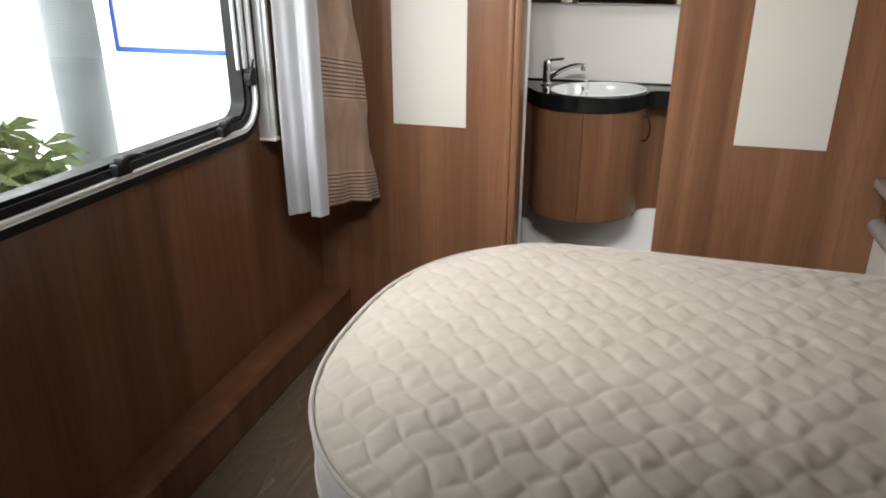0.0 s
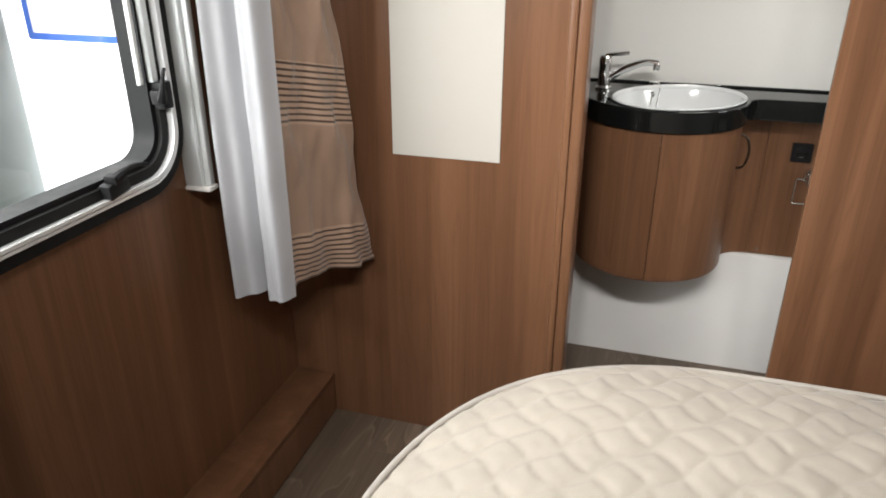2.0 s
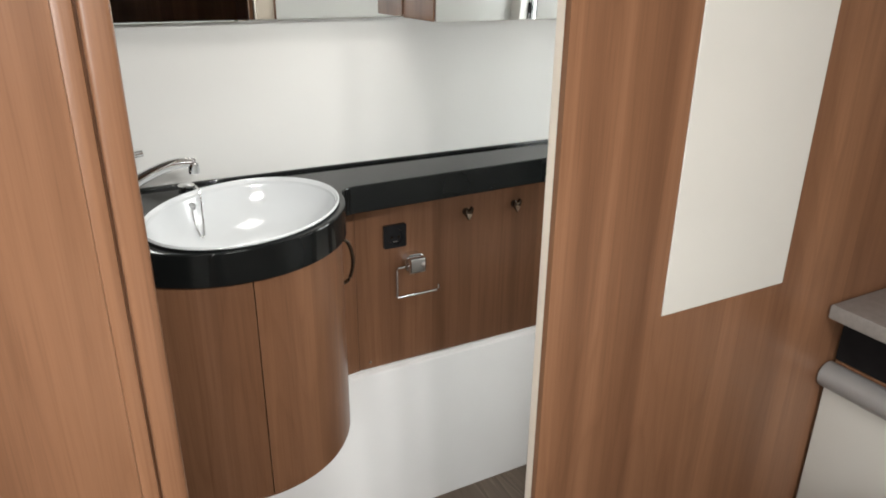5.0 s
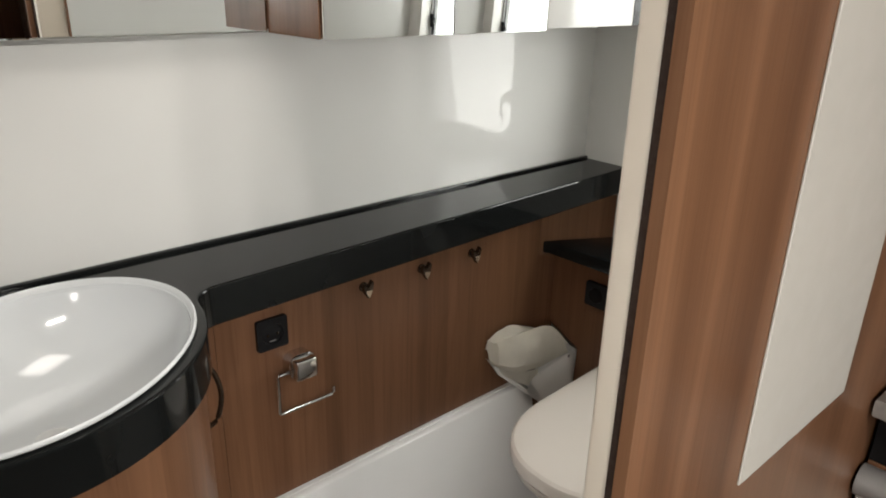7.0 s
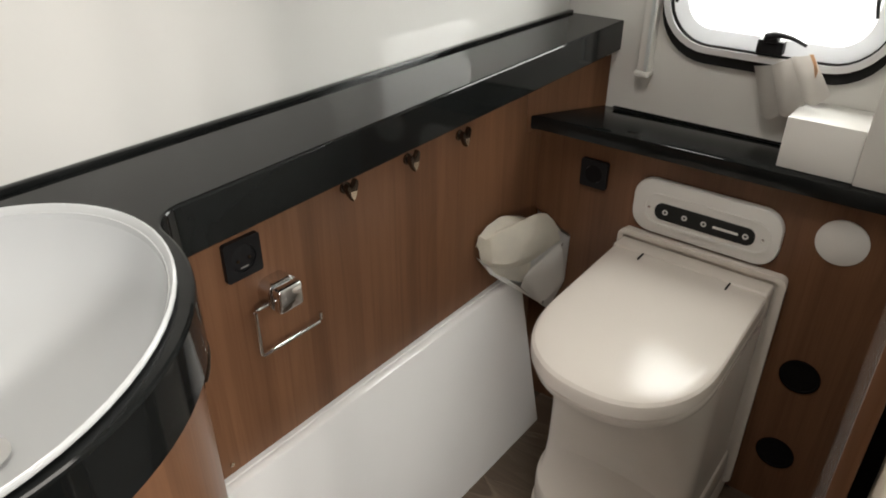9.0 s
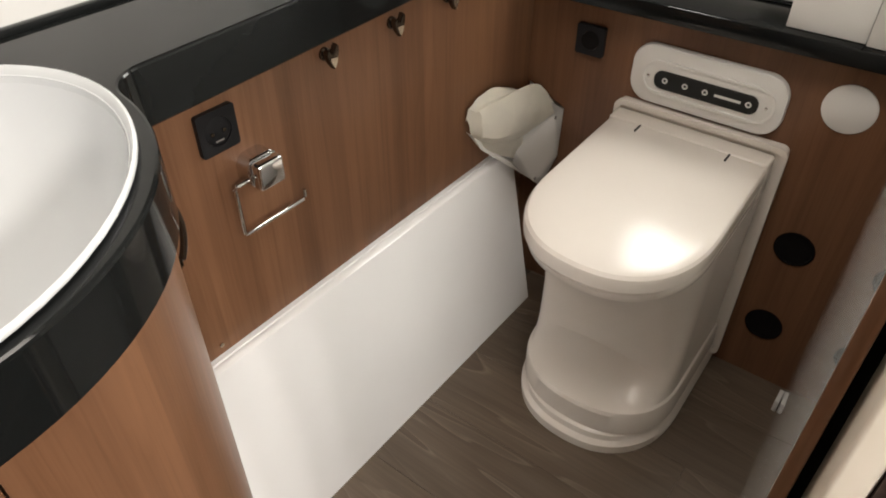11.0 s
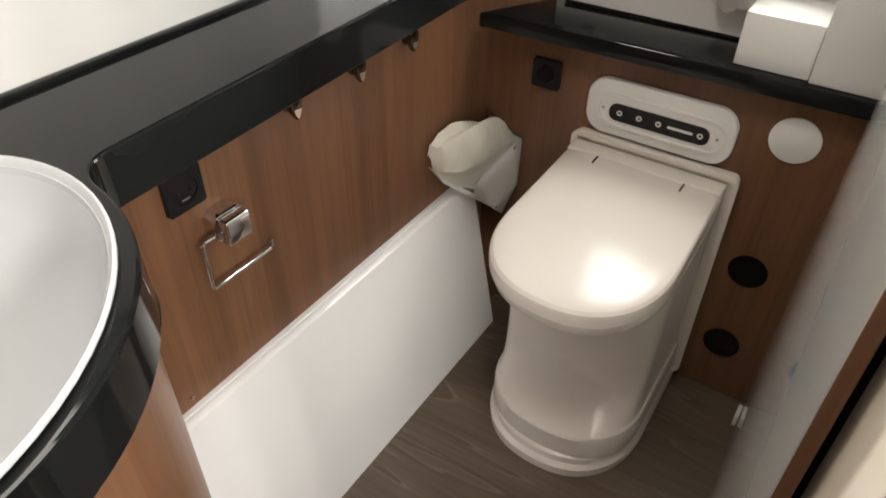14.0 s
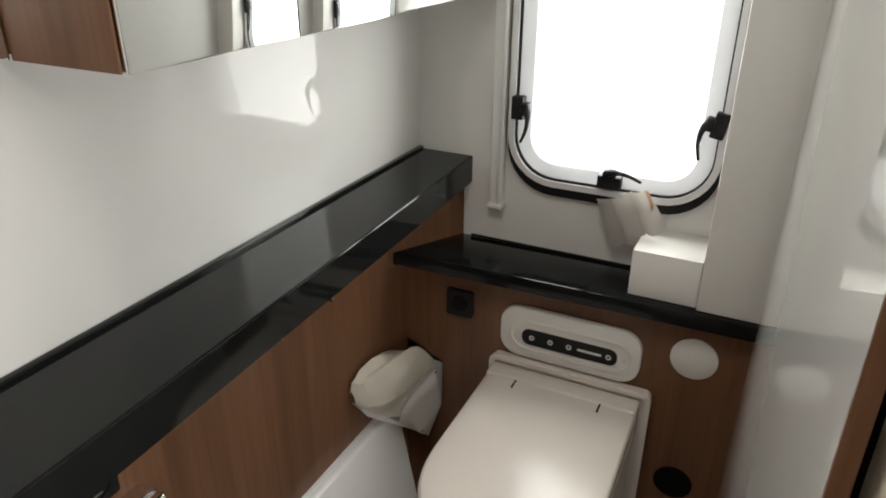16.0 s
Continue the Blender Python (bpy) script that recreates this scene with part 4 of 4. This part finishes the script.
def socket(name, m, label, recessed, size=1.0):
    """A square black socket plate: flat insert with a printed mark, or a round recess."""
    ob = holder(name, (0, 0, 0), label, "socket")
    ob.matrix_world = m @ Matrix.Scale(size, 4)
    if recessed:
        part("frame", plate(rounded(-0.033, -0.033, 0.033, 0.033, 0.005), [arc(0, 0, 0.021, 0, 350, 35)], lambda u, v, w: (u, w, v), -0.010), BLACK, ob)
        part("insert", lathe([(0.0205, -0.005), (0.020, 0.0), (0.020, 0.004), (0.001, 0.004)], (0, -0.005, 0), 32, "y"), VOID, ob)
    else:
        part("frame", plate(rounded(-0.033, -0.033, 0.033, 0.033, 0.005), [arc(0, 0, 0.0225, 0, 350, 35)], lambda u, v, w: (u, w, v), -0.009), BLACK, ob)
        part("insert", lathe([(0.0217, 0.0), (0.0217, -0.0068), (0.0205, -0.0075), (0.001, -0.0075)], (0, 0, 0), 36, "y"), BLACK, ob)
        part("mark", bbox(-0.007, -0.0081, -0.0165, 0.007, -0.0076, -0.014), GREYBAR, ob, "small pale printed mark")
    for s_ in (-1, 1):
        part("pin_hole", lathe([(0.003, 0), (0.003, -0.0012), (0.001, -0.0014)], (0.0105 * s_, -0.0075 if not recessed else -0.0008, -0.002), 10, "y"), DARKMETAL, ob)
    return ob


socket("wall_socket", pose(0.327, YB - 0.0115, 0.766), "square flat black power socket on the walnut panel", False, 0.92)
socket("wall_socket", pose(TW - 0.0005, 2.979, 0.658, 0, 0, -90), "square black power socket with round recess beside the toilet", True, 0.93)

# toilet-paper holder
tph = holder("paper_holder", (0.385, YB - 0.012, 0.69), "empty chrome toilet-paper holder on the walnut panel", "paper holder")
wpart("cover", plate(rounded(0.346, 0.668, 0.400, 0.716, 0.018, 6), [], on_y(YB - 0.0122), -0.024), CHROME, tph, smooth=30)
wpart("block", bbox(0.350, YB - 0.056, 0.670, 0.396, YB - 0.0365, 0.712, bevel=0.006, seg=3), CHROME, tph)
wpart("wire", tube([(0.352, YB - 0.032, 0.684), (0.327, YB - 0.032, 0.684), (0.3235, YB - 0.032, 0.680), (0.3235, YB - 0.032, 0.606), (0.327, YB - 0.032, 0.602), (0.438, YB - 0.032, 0.602), (0.4415, YB - 0.032, 0.606), (0.4415, YB - 0.032, 0.618)], 0.0032, 10), CHROME, tph, smooth=60)

# corner pouch with crumpled paper
pouch = holder("paper_pouch", (1.08, 3.06, 0.40), "white folded corner pouch holding crumpled paper", "pouch")


def pouch_sheet(pts, t=0.0025):
    """A flat folded panel of stiff white film."""
    bm = bmesh.new()
    bm.faces.new([bm.verts.new(p) for p in pts])
    bmesh.ops.solidify(bm, geom=bm.faces[:], thickness=t)
    return bm


def skin(curves, n=22, steps=3):
    """Creased paper through smooth cross lines that meet in sharp folds."""
    lines = [curve_pts(c, n) for c in curves]
    k = min(len(ln) for ln in lines)
    bm = bmesh.new()
    g = []
    for i in range(k):
        row = []
        for a, b_ in zip(lines, lines[1:]):
            row += [a[i].lerp(b_[i], j / steps) for j in range(steps)]
        row.append(lines[-1][i])
        out = []
        for p in row:
            d = 0.004 * noise.noise((p.x * 30, p.y * 36, p.z * 34)) + 0.002 * noise.noise((p.x * 85, p.y * 90, p.z * 85))
            out.append(bm.verts.new(p + Vector((0.2 * d, -d, 0.6 * d))))
        g.append(out)
    for r0, r1 in zip(g, g[1:]):
        for j in range(len(r0) - 1):
            bm.faces.new((r0[j], r0[j + 1], r1[j + 1], r1[j]))
    bmesh.ops.solidify(bm, geom=bm.faces[:], thickness=0.0014)
    return bm


front_flap = wpart("front_flap", pouch_sheet([(1.124, 3.021, 0.493), (1.100, 3.029, 0.487), (1.014, 3.053, 0.447), (0.996, 3.058, 0.430), (0.987, 3.061, 0.405), (1.052, 3.041, 0.332), (1.077, 3.034, 0.309), (1.120, 3.022, 0.372)]), PLASTIC, pouch, "folded white front flap", smooth=None)
wpart("side_flap", pouch_sheet([(0.887, 3.097, 0.505), (0.912, 3.092, 0.462), (0.990, 3.066, 0.402), (1.058, 3.048, 0.330), (1.12, 3.112, 0.315), (0.94, 3.114, 0.46), (0.885, 3.112, 0.51)], 0.002), PLASTIC, pouch, "folded white side", smooth=None)
wpart("back_sheet", pouch_sheet([(1.1255, 3.024, 0.492), (1.1255, 3.024, 0.372), (1.1255, 3.112, 0.315), (1.1255, 3.112, 0.53)], 0.002), PLASTIC, pouch, smooth=None)
wpart("rear_flap", pouch_sheet([(1.1235, 3.0255, 0.4915), (1.076, 3.0415, 0.527), (1.02, 3.060, 0.50), (1.01, 3.062, 0.44), (1.115, 3.030, 0.43)], 0.002), PLASTIC, pouch, smooth=None)
# sheet folded over itself: back ridge, valley, front ridge, hollow belly and rolled lower edge
wpart("crumpled_paper", skin([
    [(0.878, 3.112, 0.535), (0.930, 3.112, 0.555), (1.010, 3.108, 0.560), (1.118, 3.104, 0.500)],
    [(0.879, 3.104, 0.566), (0.915, 3.100, 0.582), (0.965, 3.092, 0.583), (1.117, 3.082, 0.506)],
    [(0.884, 3.092, 0.560), (0.925, 3.084, 0.570), (0.990, 3.074, 0.560), (1.116, 3.062, 0.503)],
    [(0.892, 3.088, 0.561), (0.945, 3.066, 0.576), (1.038, 3.046, 0.576), (1.112, 3.036, 0.500)],
    [(0.897, 3.082, 0.535), (0.945, 3.054, 0.536), (1.022, 3.038, 0.528), (1.105, 3.032, 0.486)],
    [(0.893, 3.078, 0.505), (0.930, 3.058, 0.494), (0.990, 3.044, 0.492), (1.070, 3.036, 0.482)],
    [(0.896, 3.088, 0.495), (0.930, 3.070, 0.477), (0.975, 3.056, 0.468), (1.020, 3.050, 0.466)],
    [(0.912, 3.100, 0.494), (0.942, 3.090, 0.480), (0.985, 3.078, 0.472), (1.030, 3.068, 0.470)],
]), PAPER, pouch, "folded off-white paper", smooth=24)
wpart("crumpled_paper", skin([
    [(0.880, 3.106, 0.566), (0.877, 3.106, 0.545), (0.882, 3.102, 0.520), (0.893, 3.097, 0.498)],
    [(0.8925, 3.0875, 0.561), (0.897, 3.0815, 0.537), (0.894, 3.0775, 0.507), (0.8965, 3.087, 0.495)],
], 12), PAPER, pouch, "folded off-white paper", smooth=24)
wpart("paper_tuck", skin([
    [(0.905, 3.094, 0.492), (0.940, 3.084, 0.470), (0.990, 3.070, 0.455), (1.020, 3.060, 0.455)],
    [(0.918, 3.090, 0.466), (0.950, 3.080, 0.440), (0.990, 3.068, 0.415), (1.020, 3.060, 0.400)],
], 16), PAPER, pouch, "pale inner paper layer", smooth=50)
for x, y, z in ((1.099, 3.0265, 0.478), (1.055, 3.0385, 0.338)):
    wpart("screw", lathe([(0.004, 0.0), (0.004, -0.0015), (0.001, -0.002)], (x, y, z), 10, "y"), GREYBAR, front_flap, "small dark screw")


# ---- toilet ----
TYC = 2.733


def d_ring(front, half, z, back=1.108, n=36, tilt=0.0, sq=2.3, mid=0.0):
    """D-shaped outline: straight at the wall, rounded towards the room."""
    mid = mid or front + half * 1.15
    pts = [(back, TYC + half * 0.98, z)]
    for i in range(n + 1):
        a = math.pi / 2 + math.pi * i / n
        c, s_ = math.cos(a), math.sin(a)
        x = mid + (mid - front) * math.copysign(abs(c) ** (2 / sq), c)
        y = TYC + half * math.copysign(abs(s_) ** (2 / sq), s_)
        pts.append((x, y, z + tilt * (back - x)))
    pts.append((back, TYC - half * 0.98, z))
    return pts


toilet = holder("toilet", (0.9, TYC, 0.0), "cream-white incinerating toilet with closed lid", "toilet")
wpart("plinth", loft([d_ring(0.713, 0.170, 0.0), d_ring(0.712, 0.171, 0.022), d_ring(0.722, 0.166, 0.030), d_ring(0.724, 0.165, 0.044), d_ring(0.736, 0.158, 0.052)]), TOILET, toilet, smooth=40)


def body_ring(front, half, z, dent):
    """A ring of the pedestal, its front hollowed by a central scoop."""
    ring = d_ring(front, half, z, mid=0.885)
    return [(x + dent * max(0.0, 1 - (abs(y - TYC) / (half * 0.97)) ** 2.4) if x < 0.885 else x, y, h) for x, y, h in ring]


BODY = ((0.730, 0.164, 0.05, 0.0), (0.727, 0.163, 0.104, 0.0), (0.731, 0.161, 0.111, 0.0), (0.742, 0.157, 0.1145, 0.0), (0.757, 0.156, 0.130, 0.030), (0.767, 0.1555, 0.146, 0.058), (0.776, 0.155, 0.164, 0.075), (0.780, 0.155, 0.180, 0.076), (0.786, 0.155, 0.205, 0.066), (0.791, 0.155, 0.26, 0.042), (0.780, 0.155, 0.33, 0.015), (0.746, 0.156, 0.39, 0.0), (0.710, 0.157, 0.437, 0.0), (0.684, 0.157, 0.462, 0.0))
wpart("body", loft([body_ring(*v) for v in BODY]), TOILET, toilet, smooth=30)


def lid_ring(front, half, z, back):
    return d_ring(front + 0.017, half, z, back, tilt=-0.055)


SEAT = ((0.652, 0.154, 0.476), (0.643, 0.158, 0.484), (0.640, 0.1590, 0.498), (0.647, 0.156, 0.504))
wpart("seat", loft([lid_ring(f_, h_, z_, 1.108) for f_, h_, z_ in SEAT]), TOILET, toilet, smooth=50)
LID = ((0.634, 0.158, 0.5065), (0.630, 0.161, 0.5100), (0.629, 0.1615, 0.5290), (0.631, 0.1605, 0.5350), (0.637, 0.157, 0.5395), (0.648, 0.151, 0.5420), (0.68, 0.135, 0.5440), (0.74, 0.10, 0.5452), (0.80, 0.06, 0.5460))
wpart("lid", loft([lid_ring(f_, h_, z_, 1.06) for f_, h_, z_ in LID]), TOILET, toilet, "closed glossy cream lid", smooth=22)
wpart("hinge_cover", bbox(1.062, TYC - 0.157, 0.47, 1.109, TYC + 0.157, 0.547, bevel=0.006, seg=3), TOILET, toilet)
for s_ in (-1, 1):
    wpart("hinge_slot", bbox(1.035, TYC + 0.088 * s_ - 0.0015, 0.542, 1.06, TYC + 0.088 * s_ + 0.0015, 0.5478), BLACK, toilet)
wpart("back_plate", plate(rounded(2.559, 0.03, 2.896, 0.563, 0.014), [], on_x(1.1265), -0.016), TOILET, toilet)
wpart("back_plate_rim", ring_frame(rounded(2.556, 0.027, 2.899, 0.566, 0.018), rounded(2.567, 0.038, 2.888, 0.555, 0.012), on_x(1.112), -0.010), TOILET, toilet)

ctl = holder("toilet_control_panel", (TW, 2.745, 0.62), "white oval toilet control panel with a dark touch strip", "control panel")
wpart("plate", loft([[(TW - 0.0005 - d, y, z) for y, z in rounded(2.588 + i, 0.569 + i, 2.882 - i, 0.687 - i, 0.042 - i, 10)] for d, i in ((0.0, 0.0), (0.008, 0.0), (0.011, 0.0015), (0.0125, 0.005))], close_bottom=True), PLASTIC, ctl)
wpart("raised_rim", ring_frame(rounded(2.604, 0.590, 2.858, 0.660, 0.034, 10), rounded(2.609, 0.595, 2.853, 0.655, 0.029, 10), on_x(TW - 0.0128), -0.003), PLASTIC, ctl)
strip = wpart("touch_strip", plate(rounded(2.633, 0.605, 2.832, 0.641, 0.016, 8), [], on_x(TW - 0.0128), -0.003), BLACK_GLOSS, ctl, "black touch strip with white symbols")
for y in (2.810, 2.770, 2.731, 2.650):
    wpart("button", ring_frame(arc(y, 0.623, 0.0056, 0, 340, 17), arc(y, 0.623, 0.0030, 0, 340, 17), on_x(TW - 0.016), -0.0006), PLASTIC, strip, "white button symbol", smooth=None)
wpart("mark", bbox(TW - 0.0166, 2.664, 0.6205, TW - 0.016, 2.713, 0.6255), PLASTIC, strip, "white printed mark", smooth=None)
for y in (2.619, 2.845):
    wpart("screw", lathe([(0.0035, 0), (0.0035, -0.0015), (0.001, -0.002)], (TW - 0.013, y, 0.624), 10, "x"), CHROME, ctl)
wpart("bracket", bbox(1.05, 2.4, 0.0, 1.09, 2.409, 0.03, bevel=0.001), PLASTIC, twall, "small white door stop")

# ---- outside the bedroom window ----
thing("ground", bbox(-30, -30, -0.75, 30, 30, -0.70), OUT_FLOOR, "pale ground outside the caravan", "ground", kind="structure", smooth=None)
frame_b = holder("blue_framed_board", (-1.75, 2.9, -0.7), "white board with thin blue frame outside the window", "board")
wpart("board", bbox(-2.40, 2.885, 1.06, -1.25, 2.91, 2.3), OUT_WHITE, frame_b)
wpart("frame", ring_frame(rounded(-2.425, 1.035, -1.225, 2.325, 0.01), rounded(-2.40, 1.06, -1.25, 2.30, 0.008), on_y(2.884), 0.02), OUT_BLUE, frame_b, "thin blue frame")
wpart("post", bbox(-1.5, 2.89, -0.7, -1.46, 2.93, 1.04), OUT_WHITE, frame_b)
thing("column", lathe([(0.15, 0), (0.15, 0.1), (0.118, 0.14), (0.118, 4.2)], (-2.52, 2.72, -0.7), 24), OUT_GREY, "grey column outside the window", "column")
PX, PYY = -2.52, 2.22
plant = holder("potted_plant", (PX, PYY, -0.7), "green leafy potted plant outside the window", "plant")
wpart("pot", lathe([(0.15, 0.0), (0.19, 0.4), (0.20, 0.42), (0.18, 0.42), (0.17, 0.38)], (PX, PYY, -0.7), 24), OUT_WHITE, plant)
rnd = random.Random(4)
crown = bmesh.new()
for k in range(90):
    a = rnd.uniform(0, 2 * math.pi)
    lean = rnd.uniform(0.02, 0.26)
    top = Vector((PX + lean * math.cos(a), PYY + lean * math.sin(a), rnd.uniform(0.1, 0.82 - lean * 0.5)))
    for j in range(10):
        b2 = rnd.uniform(0, 2 * math.pi)
        out = Vector((math.cos(b2), math.sin(b2), rnd.uniform(-0.5, 0.5))).normalized()
        s_ = out.cross(Vector((0, 0, 1))).normalized() * rnd.uniform(0.0022, 0.0048)
        ln = rnd.uniform(0.11, 0.22)
        mid = top + out * ln * 0.5 + Vector((0, 0, 0.02))
        tip = top + out * ln - Vector((0, 0, 0.04))
        va, vb, vc, vd = (crown.verts.new(p) for p in (top, mid + s_, tip, mid - s_))
        crown.faces.new((va, vb, vc))
        crown.faces.new((va, vc, vd))
wpart("crown", crown, LEAF, plant, smooth=None)
wpart("trunk", tube([(PX, PYY, -0.4), (PX + 0.02, PYY + 0.01, 0.1), (PX, PYY, 0.6)], 0.02, 8), WOOD, plant)


# ---- floor planks ----
def planks(parent, x0, x1, y0, y1, z, width=0.178, length=1.22, seed=1):
    rnd_ = random.Random(seed)
    x, row = x0, 0
    while x < x1 - 0.01:
        xe = min(x + width, x1)
        y = y0 - rnd_.uniform(0, length)
        while y < y1:
            a, b2 = max(y, y0), min(y + length, y1)
            if b2 - a > 0.02:
                bm_ = bmesh.new()
                g = 0.00025
                box(bm_, x + g, a + g, z - 0.0038, xe - g, b2 - g, z, bevel=0.0004, seg=1)
                wpart("plank", bm_, FLOOR, parent, smooth=None)
            y += length
        x, row = xe, row + 1


planks(floor_b, -0.62, TW, 2.301, 3.06, 0.0, seed=3)
planks(floor_a, -0.955, XR, -0.6, 2.299, BED_Z, seed=5)
